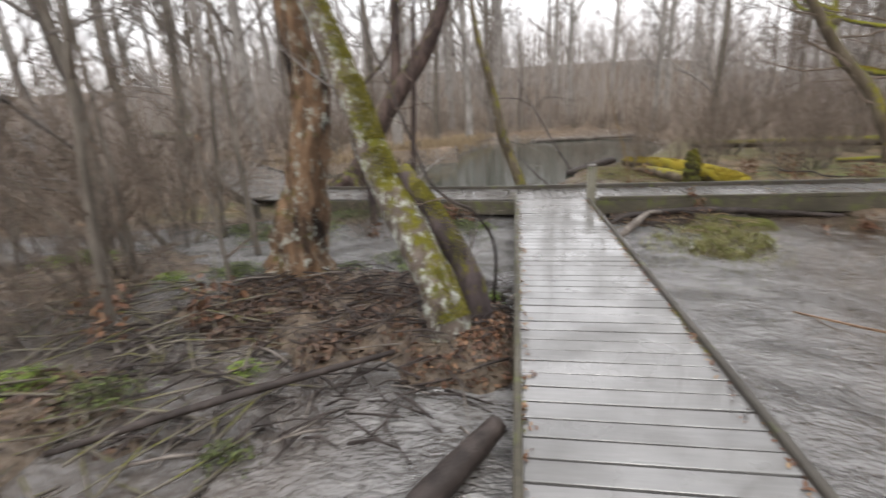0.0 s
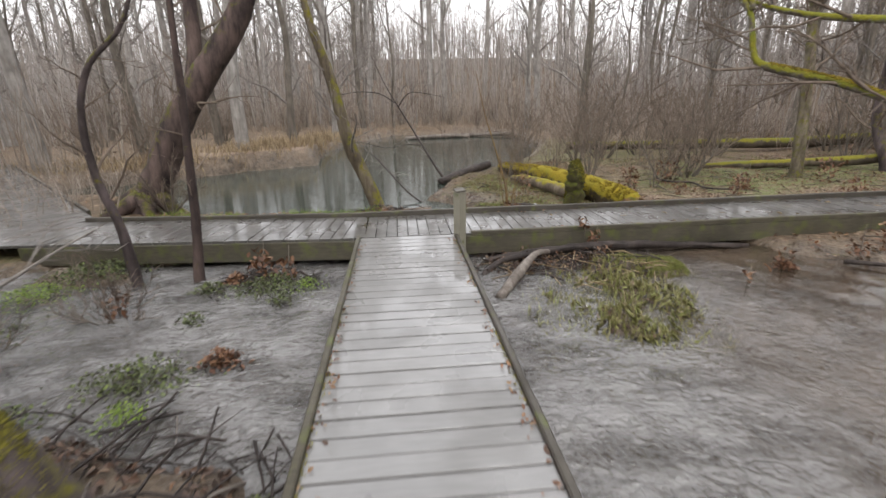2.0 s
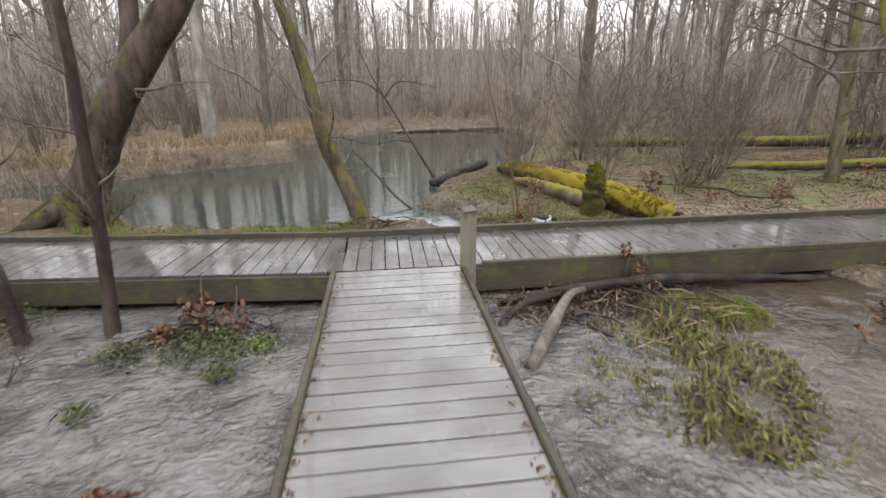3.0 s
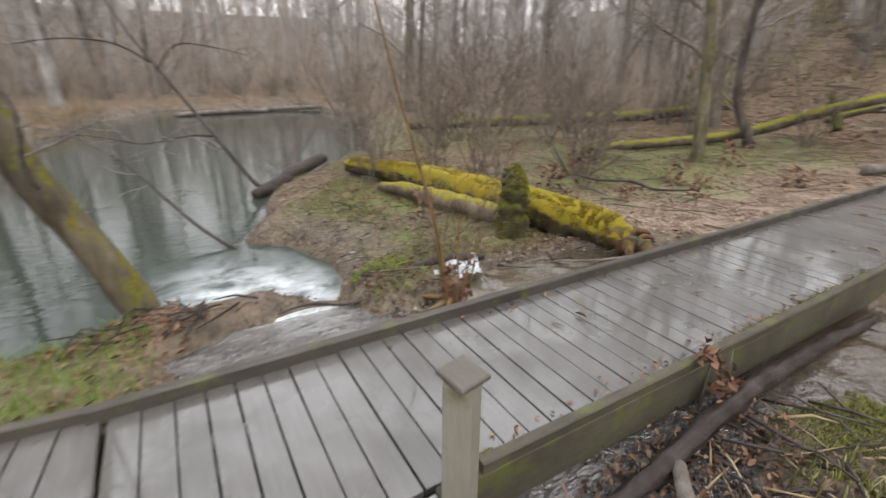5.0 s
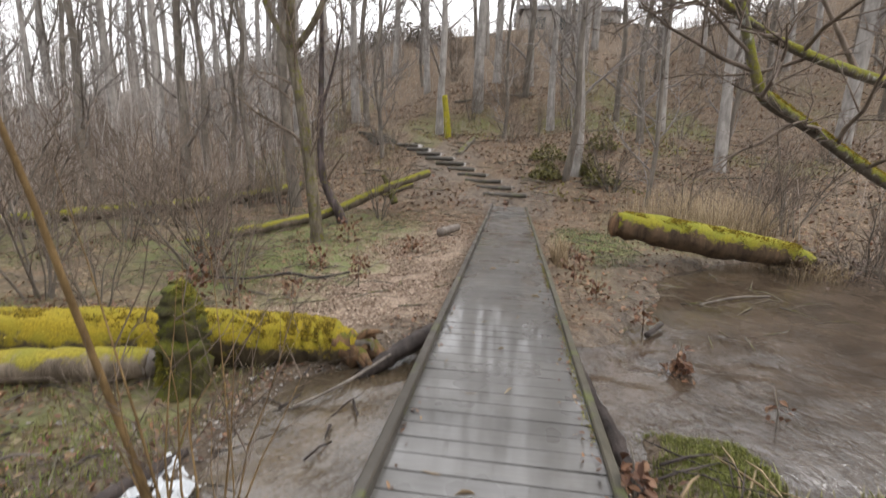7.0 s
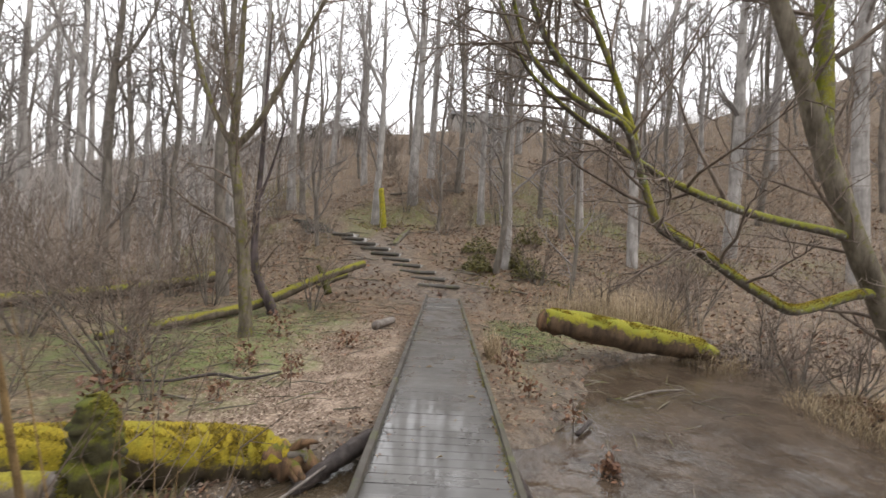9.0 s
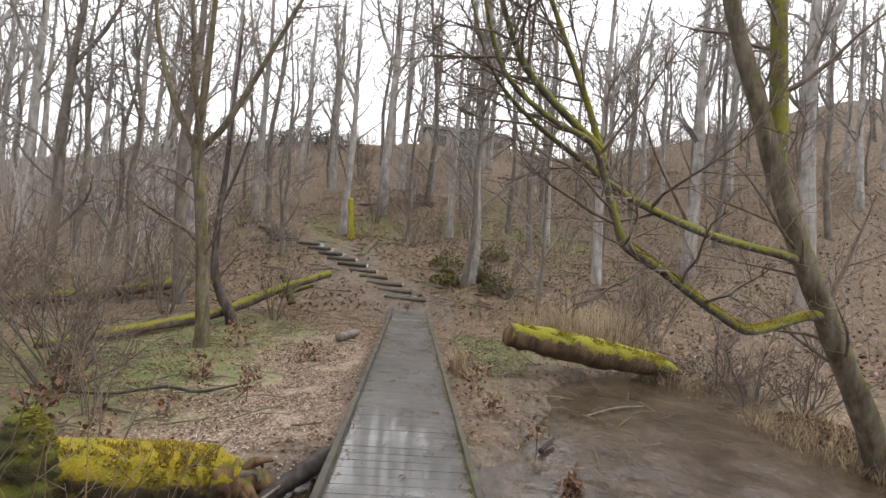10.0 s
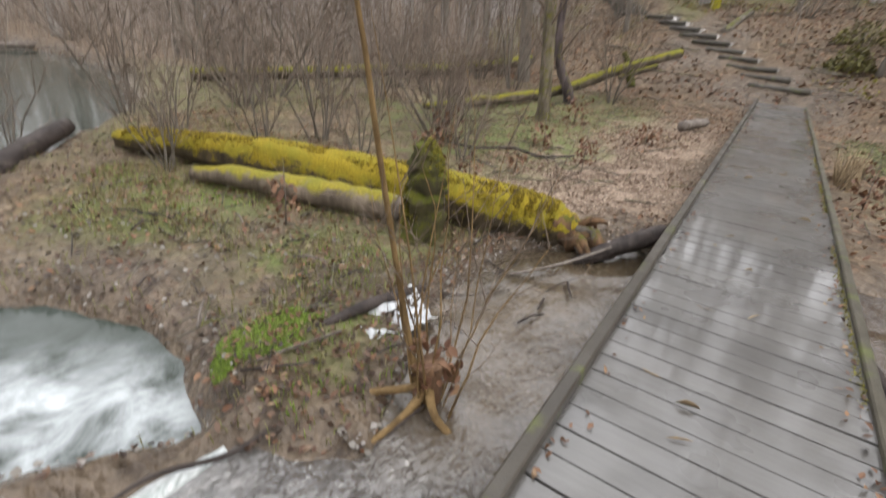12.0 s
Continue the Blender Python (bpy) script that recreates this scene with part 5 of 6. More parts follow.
log_thing("forest_log", "short mossy trunk lying against the slope", [(14.9, 4.6, 0.25), (15.3, 4.3, 0.42), (16.1, 3.9, 0.6)], [0.07, 0.09, 0.07], M_LOG_THIN, 36, group="long fallen trunks")
log_thing("forest_log", "bare grey log on the hillside", [(25.6, 14.9, 1.95), (26.4, 12.9, 2.45)], [0.2, 0.16], M_DRIFT, 37, group="long fallen trunks")
log_thing("forest_log", "dark fallen trunk beside the steps", [(21.5, 2.95, 1.7), (22.8, 2.75, 2.15), (24.2, 2.5, 2.55)], [0.15, 0.13, 0.1], M_BARK_BROWN, 38, group="long fallen trunks")
log_thing("forest_log", "dark branch lying across the upper slope", [(30.4, 4.3, 5.1), (31.0, 2.0, 5.45), (31.3, -0.5, 5.75)], [0.06, 0.1, 0.12], M_BARK_BROWN, 59, group="long fallen trunks")
log_thing("forest_log", "mossy broken branch beside the fallen trunk", [(15.0, 5.6, 0.2), (15.5, 4.7, 0.36), (15.9, 4.1, 0.62)], [0.05, 0.075, 0.06], M_LOG_THIN, 60, group="long fallen trunks")
log_thing("dark_log", "dark wet log at the tip of the bank", [(1.05, 7.1, -0.52), (1.6, 7.6, -0.44), (2.2, 8.25, -0.36), (2.75, 8.8, -0.3)], [0.1, 0.13, 0.13, 0.11], M_BARK_DARK, 39)
log_thing("far_log", "pale log floating at the far bank", [(0.4, 23.2, -0.5), (3.2, 23.8, -0.45), (4.4, 23.6, -0.5)], [0.1, 0.13, 0.09], M_DRIFT, 40, group="far logs")
log_thing("far_log", "pale log lying on the far bank", [(4.2, 24.4, -0.48), (7.2, 23.6, -0.4)], [0.12, 0.1], M_DRIFT, 41, group="far logs")
log_thing("drift_log", "dark waterlogged branch beneath the boardwalk edge", [(0.95, -0.28, -0.3), (1.5, -0.3, -0.22), (2.2, -0.22, -0.19), (3.0, -0.16, -0.22), (3.8, -0.13, -0.27), (4.6, -0.12, -0.33)], [0.03, 0.052, 0.046, 0.05, 0.04, 0.03], M_BARK_DARK, 42, "log", 16, 0.32)
log_thing("drift_branch", "grey forked driftwood resting on mud", [(0.9, -1.36, -0.34), (1.2, -0.95, -0.24), (1.52, -0.52, -0.16), (1.75, -0.32, -0.2)], [0.05, 0.06, 0.04, 0.03], M_DRIFT, 43, "branch", 9, group="driftwood")
log_thing("drift_branch", "dark crooked driftwood beside the post", [(0.85, -0.65, -0.36), (1.1, -0.45, -0.26), (1.5, -0.38, -0.2)], [0.03, 0.04, 0.035], M_BARK_DARK, 44, "branch", 8, group="driftwood")
log_thing("drift_branch", "grey dead branch under the big log", [(3.15, 2.0, -0.3), (3.55, 1.75, -0.28), (3.95, 1.5, -0.2)], [0.01, 0.013, 0.012], M_DRIFT, 45, "branch", 8, group="driftwood")
log_thing("drift_branch", "dark smooth log against the boardwalk", [(3.75, 1.72, -0.34), (3.95, 1.55, -0.26), (4.2, 1.4, -0.21), (4.6, 1.2, -0.19)], [0.035, 0.065, 0.08, 0.075], M_BARK_DARK, 46, "branch", 14, 0.2, group="driftwood")
log_thing("drift_branch", "curved fallen branch on the mud", [(5.8, 4.4, -0.15), (5.85, 3.95, -0.16), (6.1, 3.5, -0.12), (6.12, 3.1, -0.16), (6.45, 2.75, -0.14)], [0.012, 0.018, 0.02, 0.018, 0.014], M_BARK_DARK, 47, "branch", 8, group="driftwood")
log_thing("drift_branch", "thick broken branch lying by the deck", [(-1.25, -6.75, -0.34), (-0.95, -6.35, -0.24), (-0.72, -6.05, -0.16)], [0.075, 0.08, 0.06], M_BARK_DARK, 48, "branch", 10, group="driftwood")
log_thing("drift_branch", "long dark branch lying on the bank", [(-3.4, -6.4, -0.3), (-2.4, -5.9, -0.16), (-1.5, -5.35, -0.12)], [0.02, 0.03, 0.018], M_BARK_DARK, 49, "branch", 8, group="driftwood")
log_thing("drift_branch", "dark branch over the white sheet", [(1.75, 2.55, -0.28), (2.1, 2.4, -0.2), (2.45, 2.3, -0.22)], [0.035, 0.04, 0.025], M_BARK_DARK, 50, "branch", 8, group="driftwood")
log_thing("drift_branch", "pale stick lying in shallow water", [(6.6, -2.0, -0.32), (7.0, -2.6, -0.3), (7.3, -3.2, -0.33)], [0.012, 0.016, 0.012], M_DRIFT, 51, "branch", 6, group="driftwood")
log_thing("drift_branch", "short dark stick in the mud", [(5.2, -0.95, -0.3), (5.55, -1.2, -0.28)], [0.03, 0.022], M_BARK_DARK, 52, "branch", 7, group="driftwood")
log_thing("drift_branch", "grey wooden chunk on the mud", [(10.4, 2.05, -0.12), (11.2, 1.75, -0.1)], [0.1, 0.08], M_DRIFT, 53, "branch", 9, group="driftwood")
log_thing("moss_stump", "pointed stump wrapped in green moss", [(3.33, 2.97, -0.5), (3.32, 2.96, -0.12), (3.32, 2.95, 0.12), (3.3, 2.95, 0.33), (3.27, 2.97, 0.49)], [0.19, 0.165, 0.15, 0.125, 0.06], M_STUMP_MOSS, 54, "stump", 22, 0.3)
log_thing("yellow_stump", "short leaning trunk bright with yellow moss", [(26.0, 4.05, 2.6), (26.0, 4.15, 3.6), (26.0, 4.3, 4.9)], [0.2, 0.17, 0.13], M_YELLOW_MOSS, 55, "stump", 10, 0.1)
log_thing("moss_root", "mossy root plate beside the fallen trunk", [(14.4, 4.1, 0.1), (14.5, 4.3, 0.6), (14.45, 4.5, 0.95)], [0.12, 0.1, 0.06], M_STUMP_MOSS, 56, "stump", 10, 0.15)
log_thing("far_cut_log", "sawn log with a pale cut face", [(-10.5, 5.3, 1.1), (-12.2, 5.5, 1.25)], [0.14, 0.12], M_BARK_BROWN, 57, end_material=M_LABEL)

log_thing("drift_branch", "dark wet branch along the lip of the fall", [(0.45, 2.36, -0.34), (0.7, 2.33, -0.3), (0.95, 2.2, -0.31), (1.2, 2.16, -0.3)], [0.006, 0.011, 0.012, 0.007], M_BARK_DARK, 58, "branch", 8, group="driftwood")

# ---- the bush on the bank ----
bush = shrub(401, 1.75, 13, "many-stemmed ochre bush on a brown root base", M_TWIG_OCHRE, 0.22, (2, 2), "waterside_bush", "", 0.0068, 0.002)
bush.matrix_basis = pose(1.74, 1.74, -0.24)
g = Geo()
g.tube(smoothed([(0, 0, -0.25), (-0.01, 0.1, 0.15), (-0.06, 0.15, 0.55), (-0.26, 0.1, 1.2), (-0.42, 0.04, 1.65), (-0.56, 0.1, 2.3)], 4), spread([0.021, 0.018, 0.014, 0.011, 0.008, 0.004], 4), 8, 0.05, random.Random(3))
part("main_stem", g, M_TWIG_OCHRE, bush, "thick yellow-brown stem")
for k, pts in enumerate([[(0, 0, 0.02), (-0.1, -0.12, -0.05), (-0.08, -0.28, -0.16)], [(0, 0, 0.0), (-0.22, 0.02, -0.08), (-0.5, 0.1, -0.14), (-0.8, 0.16, -0.2)], [(0, 0, 0.0), (-0.15, 0.2, -0.04), (-0.3, 0.38, -0.1)], [(0, 0, 0.15), (0.02, 0.0, 0.0), (0.03, -0.02, -0.2)]]):
    g = Geo()
    r = 0.055 if k == 3 else 0.02
    g.tube(smoothed(pts, 4), spread([r * (1.2 - 0.22 * i) for i in range(len(pts))], 4), 8, 0.12, random.Random(k))
    part("root", g, M_RED_STICK if k == 3 else M_TWIG_OCHRE, bush)

# ---- white sheet of litter ----
g = Geo()
n = 15
srng = random.Random(5)
for j in range(n):
    for i in range(n):
        u, v = i / (n - 1), j / (n - 1)
        g.v.append((1.84 + 0.44 * u + 0.1 * v, 2.2 + 0.28 * v - 0.14 * u, -0.29 + 0.03 * math.sin(u * 9 + v * 5) + srng.uniform(0, 0.045) + 0.07 * u * v))
for j in range(n - 1):
    for i in range(n - 1):
        if srng.random() > 0.1 and abs(j - 5 - 0.3 * i) > 0.8:
            g.f.append((j * n + i, j * n + i + 1, (j + 1) * n + i + 1, (j + 1) * n + i))
sheet = single("plastic_sheet", g, M_SHEET, "crumpled white plastic sheet caught in the bank", "litter", smooth=False)
sol = sheet.modifiers.new("thick", "SOLIDIFY")
sol.thickness = 0.004


# ---- leaf litter, chips, grass and water plants ----
def leaves(count, area, size, seed, keep=None, lift=0.012, stand=0.5, zfun=None, thin=0.55):
    r = np.random.RandomState(seed)
    x, y = area(r, count)
    z = land(x, y) if zfun is None else zfun(x, y, r)
    if keep is not None:
        ok = keep(x, y, z)
        x, y, z = x[ok], y[ok], z[ok]
    n = len(x)
    a, s = r.uniform(0, 2 * np.pi, n), size * r.uniform(0.55, 1.3, n)
    d = np.stack([np.cos(a), np.sin(a), r.normal(0, stand, n)], -1)
    d /= np.linalg.norm(d, axis=1)[:, None]
    e = np.cross(d, np.stack([r.normal(0, 0.35, n), r.normal(0, 0.35, n), np.ones(n)], -1))
    e /= np.linalg.norm(e, axis=1)[:, None]
    up = np.cross(e, d)
    c = np.stack([x, y, z + lift + s * 0.25 * np.abs(d[:, 2])], -1)
    s = s[:, None]
    curl = r.uniform(-0.05, 0.35, n)[:, None] * s
    pts = [c - d * s * 0.5, c - d * s * 0.12 + e * s * thin * 0.5 + up * curl, c + d * s * 0.25 + e * s * thin * 0.38 + up * curl, c + d * s * 0.55 + up * curl * 0.4, c + d * s * 0.25 - e * s * thin * 0.38 + up * curl, c - d * s * 0.12 - e * s * thin * 0.5 + up * curl]
    V = np.stack(pts, 1).reshape(-1, 3)
    g = Geo()
    g.v = [tuple(p) for p in V]
    for i in range(n):
        o = i * 6
        g.f.append((o, o + 1, o + 2, o + 3))
        g.f.append((o, o + 3, o + 4, o + 5))
    return g


def clumped(cx, cy, rx, ry):
    """Thick in the middle, thinning out raggedly."""
    def pick(r, n):
        x, y = cx + rx * r.normal(0, 0.5, n), cy + ry * r.normal(0, 0.5, n)
        ok = lattice(x * 5, y * 5, 71) > 0.3
        return x[ok], y[ok]
    return pick


def round_area(cx, cy, rx, ry):
    def pick(r, n):
        q, a = np.sqrt(r.uniform(0, 1, n)), r.uniform(0, 2 * np.pi, n)
        return cx + rx * q * np.cos(a), cy + ry * q * np.sin(a)
    return pick


def above_water(x, y, z):
    deck = (np.abs(x) < 0.66) & (y < 0.05) | (y > -0.04) & (y < 1.16) & (x > -5.5) & (x < END_X)
    return (z > STREAM_Z - 0.005) & (inside(POND, x, y) < 0.05) & ~deck


def pond_bank(x, y, z):
    d = inside(POND, x, y)
    return (z > POND_Z + 0.01) & (d > -1.5) & (d < 0.3) & (y > 2.5) & (y < 9)


single("bank_edge_leaves", leaves(3600, rect(0.3, 4.0, 2.5, 9.0), 0.042, 524, pond_bank), M_LEAF_WET, "wet dark leaves on the low muddy bank", "leaf litter", kind="stuff")
single("bank_edge_russet", leaves(900, rect(0.3, 4.0, 2.5, 9.0), 0.05, 525, lambda x, y, z: pond_bank(x, y, z) & (lattice(x * 1.6, y * 1.6, 88) > 0.5)), M_LEAF_RED, "russet leaves washed up on the muddy bank", "leaf litter", kind="stuff")
single("bank_edge_grass", spikes(4200, rect(0.3, 4.0, 2.5, 9.0), 0.1, 0.0035, 526, 1.3, lambda x, y, z: pond_bank(x, y, z) & (lattice(x * 2.4, y * 2.4, 89) > 0.45)), M_GRASS_OLIVE, "flattened olive grass along the muddy bank", "grass", kind="stuff")
single("fall_side_leaves", leaves(420, clumped(1.5, 2.2, 0.75, 0.6), 0.04, 528, above_water), M_LEAF_WET, "sodden leaves heaped beside the fall", "leaf litter", kind="stuff")
single("fall_side_grass", spikes(420, clumped(1.55, 2.3, 0.7, 0.55), 0.07, 0.0035, 529, 1.3, above_water), M_GRASS_OLIVE, "olive grass beside the fall", "grass", kind="stuff")
single("bank_edge_stones", leaves(700, rect(0.3, 3.0, 2.5, 6.0), 0.035, 527, pond_bank, 0.01, 0.3, None, 0.85), M_STONE, "small stones and wood bits on the bank", "stones", kind="stuff")
single("bank_leaf_litter", leaves(9500, clumped(-2.3, -4.6, 2.3, 1.8), 0.055, 501, above_water), M_LEAF_WET, "wet brown fallen leaves on the bank", "leaf litter", kind="stuff")
single("deck_side_leaves", leaves(900, clumped(-0.95, -5.1, 0.55, 1.3), 0.05, 502, above_water, 0.02, 0.8), M_LEAF_RED, "russet leaves heaped against the boardwalk", "leaf litter", kind="stuff")
single("peninsula_leaf_litter", leaves(6200, rect(1.2, 5.0, 2.2, 9.0), 0.045, 503, above_water), M_LEAF, "brown leaves among grass on the bank", "leaf litter", kind="stuff")
single("flat_leaf_litter", leaves(16000, rect(4.4, 16.5, 1.2, 9.0), 0.046, 504, lambda x, y, z: above_water(x, y, z) & (lattice(x * 0.9, y * 0.9, 66) + 0.4 * lattice(x * 3, y * 3, 67) > 0.58)), M_LEAF, "fallen leaves covering the damp flat ground", "leaf litter", kind="stuff")
single("mud_leaf_litter", leaves(3800, rect(5.0, 17.0, -6.5, -0.05), 0.065, 505, above_water), M_LEAF, "scattered leaves on wet mud", "leaf litter", kind="stuff")
single("hill_leaf_litter", leaves(22000, rect(15.5, 34, -15, 18), 0.12, 506, lambda x, y, z: (np.abs(y - (0.7 + 0.62 * (x - 16.7))) > 1.3) | (lattice(x * 3, y * 3, 81) > 0.8)), M_LEAF, "brown leaf litter on the hillside", "leaf litter", kind="stuff")
single("south_slope_litter", leaves(14000, rect(8.5, 40, -34, -5.8), 0.15, 523, lambda x, y, z: (z > STREAM_Z + 0.02) & ((x < 15.5) | (y < -14) | (x > 34))), M_LEAF, "brown leaf litter on the southern slope", "leaf litter", kind="stuff")
single("wood_chips", leaves(13000, clumped(6.3, 2.3, 2.6, 1.2), 0.036, 507, above_water, 0.008, 0.35), M_CHIP, "pale wood chips strewn on the ground", "wood chips", kind="stuff")
single("wood_chip_path", leaves(5500, clumped(9.8, 2.4, 2.6, 1.1), 0.036, 508, above_water, 0.008, 0.35), M_CHIP, "pale chips and leaves on the ground", "wood chips", kind="stuff")
single("stream_stones", leaves(2600, rect(1.3, 5.0, 1.15, 2.5), 0.03, 509, lambda x, y, z: z < STREAM_Z + 0.04, 0.012, 0.3, None, 0.9), M_STONE, "small pale stones in the shallow water", "stones", kind="stuff")

def on_deck(x, y, r):
    return 0 * x + 0.002


single("spur_debris", leaves(420, lambda r, n: (np.where(r.uniform(0, 1, n) < 0.5, -1, 1) * (0.585 - np.abs(r.normal(0, 0.035, n))), r.uniform(-8.5, -0.1, n)), 0.032, 591, None, 0.003, 0.5, on_deck), M_LEAF, "bits of dead leaf along the deck edges", "leaf litter", kind="stuff")
single("main_debris", leaves(420, lambda r, n: (r.uniform(0.8, 15, n), np.where(r.uniform(0, 1, n) < 0.7, 0.04 + np.abs(r.normal(0, 0.05, n)), 1.07 - np.abs(r.normal(0, 0.05, n)))), 0.032, 592, None, 0.003, 0.5, on_deck), M_LEAF, "bits of dead leaf along the deck edges", "leaf litter", kind="stuff")
single("spur_edge_moss", leaves(2200, lambda r, n: (np.where(r.uniform(0, 1, n) < 0.4, -1, 1) * (0.592 - np.abs(r.normal(0, 0.014, n))), r.uniform(-9, -0.1, n)), 0.014, 593, lambda x, y, z: lattice(x * 2, y * 1.8, 82) > 0.5, 0.002, 0.8, on_deck), M_STUMP_TUFT, "dark moss in the deck's edge joint", "moss", kind="stuff")
single("main_edge_moss", leaves(3000, lambda r, n: (r.uniform(0.8, 15, n), 0.035 + np.abs(r.normal(0, 0.016, n))), 0.014, 594, lambda x, y, z: lattice(x * 1.8, y * 2, 83) > 0.45, 0.002, 0.8, on_deck), M_STUMP_TUFT, "dark moss in the deck's edge joint", "moss", kind="stuff")
single("deck_straws", leaves(26, lambda r, n: (r.uniform(0.8, 9, n), r.uniform(0.1, 1.0, n)), 0.09, 595, None, 0.004, 0.05, on_deck, 0.09), M_STRAW, "pale straws dropped on the planks", "straw", kind="stuff")

single("island_plants", spikes(1300, round_area(2.05, -1.7, 0.95, 1.1), 0.16, 0.008, 511, 0.75), M_GRASS_OLIVE, "olive waterside blades on a low island", "water plants", kind="stuff")
single("island_broad_leaves", leaves(800, round_area(2.0, -1.8, 0.9, 1.0), 0.1, 512, None, 0.03, 1.2, None, 0.22), M_GRASS_OLIVE, "broad yellowing leaves of waterside plants", "water plants", kind="stuff")
single("island_dead_leaves", leaves(800, round_area(2.05, -1.6, 0.95, 1.1), 0.06, 513, None, 0.02, 0.6), M_LEAF_WET, "dark dead leaves among island plants", "leaf litter", kind="stuff")
single("island_grass", spikes(5000, clumped(2.9, -0.75, 0.7, 0.45), 0.045, 0.004, 514, 1.0), M_GRASS_YELLOW, "fresh yellow-green grass beside the boardwalk", "grass", kind="stuff")
single("bank_green_patch", spikes(9500, round_area(1.5, 2.74, 0.42, 0.26), 0.026, 0.005, 515, 1.3, lambda x, y, z: (np.hypot((x - 1.5) / 0.42, (y - 2.74) / 0.26) + 0.5 * lattice(x * 7, y * 7, 91) < 1.1) & (inside(POND, x, y) < 0.05)), M_GRASS_GREEN, "vivid green grass patch on the bank", "grass", kind="stuff")
single("bank_sprigs", spikes(5200, rect(1.2, 4.2, 1.9, 7.5), 0.06, 0.004, 516, 1.0, lambda x, y, z: above_water(x, y, z) & (lattice(x * 2.2, y * 2.2, 61) > 0.55)), M_GRASS_GREEN, "small green sprigs on muddy bank", "grass", kind="stuff")
single("bank_dry_grass", spikes(9500, rect(1.0, 4.6, 2.4, 8.0), 0.11, 0.0032, 517, 1.1, lambda x, y, z: above_water(x, y, z) & (lattice(x * 1.6, y * 1.6, 64) > 0.36)), M_GRASS_OLIVE, "thin olive and tan grass on the bank", "grass", kind="stuff")
single("flat_ground_cover", spikes(12000, rect(4.5, 15, 2.6, 9), 0.06, 0.005, 518, 1.2, lambda x, y, z: above_water(x, y, z) & (lattice(x * 1.1, y * 1.1, 62) > 0.45) & (inside([(6, 3.3), (15, 3.2), (15, 9), (5, 9)], x, y) > 0)), M_CRESS, "low green ground cover on damp flat", "ground cover", kind="stuff")
single("mud_ground_cover", spikes(2200, round_area(10.6, -1.2, 2.4, 0.8), 0.06, 0.005, 519, 1.2, above_water), M_CRESS, "low green plants beside the boardwalk", "ground cover", kind="stuff")
single("pond_edge_grass", spikes(3200, rect(-4.6, -0.4, 1.35, 2.75), 0.12, 0.004, 520, 0.9, lambda x, y, z: above_water(x, y, z) & (lattice(x * 1.7, y * 1.7, 63) > 0.4)), M_GRASS_GREEN, "green grass between boardwalk and pond", "grass", kind="stuff")
single("pond_edge_leaves", leaves(1500, rect(-4.6, -0.2, 1.25, 2.8), 0.05, 521, above_water), M_LEAF, "dead leaves along the pond edge", "leaf litter", kind="stuff")


single("hill_moss", spikes(9000, lambda r, n: (r.uniform(16.5, 36, n), r.uniform(-14, 16, n)), 0.1, 0.03, 522, 1.3, lambda x, y, z: (0.6 * lattice(x * 0.25, y * 0.25, 21) + 0.4 * lattice(x * 0.9, y * 0.9, 22) > 0.57) & (np.abs(y - (0.7 + 0.62 * (x - 16.7))) > 1.1)), M_STUMP_TUFT, "olive moss in patches on the slope", "moss", kind="stuff")


def fuzz(name, label, pts, radii, count, size, material, seed, low=-0.2):
    """Short tufts of moss standing on the upper side of a log."""
    r = random.Random(seed)
    sp, sr = smoothed(pts, 6), spread(radii, 6)
    g = Geo()
    for _ in range(count):
        f = r.random() * (len(sp) - 1.001)
        i = int(f)
        c, d, rad = sp[i].lerp(sp[i + 1], f - i), (sp[i + 1] - sp[i]).normalized(), sr[i] + (sr[i + 1] - sr[i]) * (f - i)
        side = d.cross(Vector((0, 0, 1))).normalized()
        top = side.cross(d)
        a = r.gauss(0, 0.62)
        out = top * math.cos(a) + side * math.sin(a)
        if out.z < low:
            continue
        p = c + out * rad * 0.97
        w = d * (size * r.uniform(0.25, 0.5)) + side * r.uniform(-0.3, 0.3) * size
        tip = p + (out + Vector((r.gauss(0, 0.5), r.gauss(0, 0.5), r.gauss(0, 0.3)))).normalized() * size * r.uniform(0.6, 1.5)
        cross = out.cross(w).normalized() * size * 0.3
        g.add([p - w, p + w, p + cross, tip], [(0, 1, 3), (1, 2, 3), (2, 0, 3)])
    single(name, g, material, label, "moss", kind="stuff", smooth=False)


fuzz("log_moss", "shaggy yellow moss on the fallen log", [(4.02, 2.03, -0.16), (3.96, 2.3, -0.15), (3.9, 2.6, -0.14), (3.68, 3.6, -0.11), (3.4, 4.9, -0.1), (3.1, 6.2, -0.14), (2.86, 7.15, -0.19)], [0.185, 0.215, 0.235, 0.235, 0.21, 0.17, 0.13], 8500, 0.028, M_MOSS_TUFT, 71, 0.1)
fuzz("stump_moss", "shaggy green moss on the stump", [(3.32, 2.96, -0.25), (3.32, 2.95, 0.12), (3.3, 2.95, 0.33), (3.27, 2.97, 0.5)], [0.175, 0.15, 0.125, 0.055], 3400, 0.035, M_STUMP_TUFT, 72, -2)
fuzz("broken_log_moss", "yellow-green moss tufts on the broken log", [(8.6, -1.4, 0.45), (8.75, -2.2, 0.32), (8.95, -3.3, 0.14), (9.2, -4.5, -0.05)], [0.22, 0.26, 0.255, 0.21], 5200, 0.028, M_MOSS_TUFT, 73, 0.12)
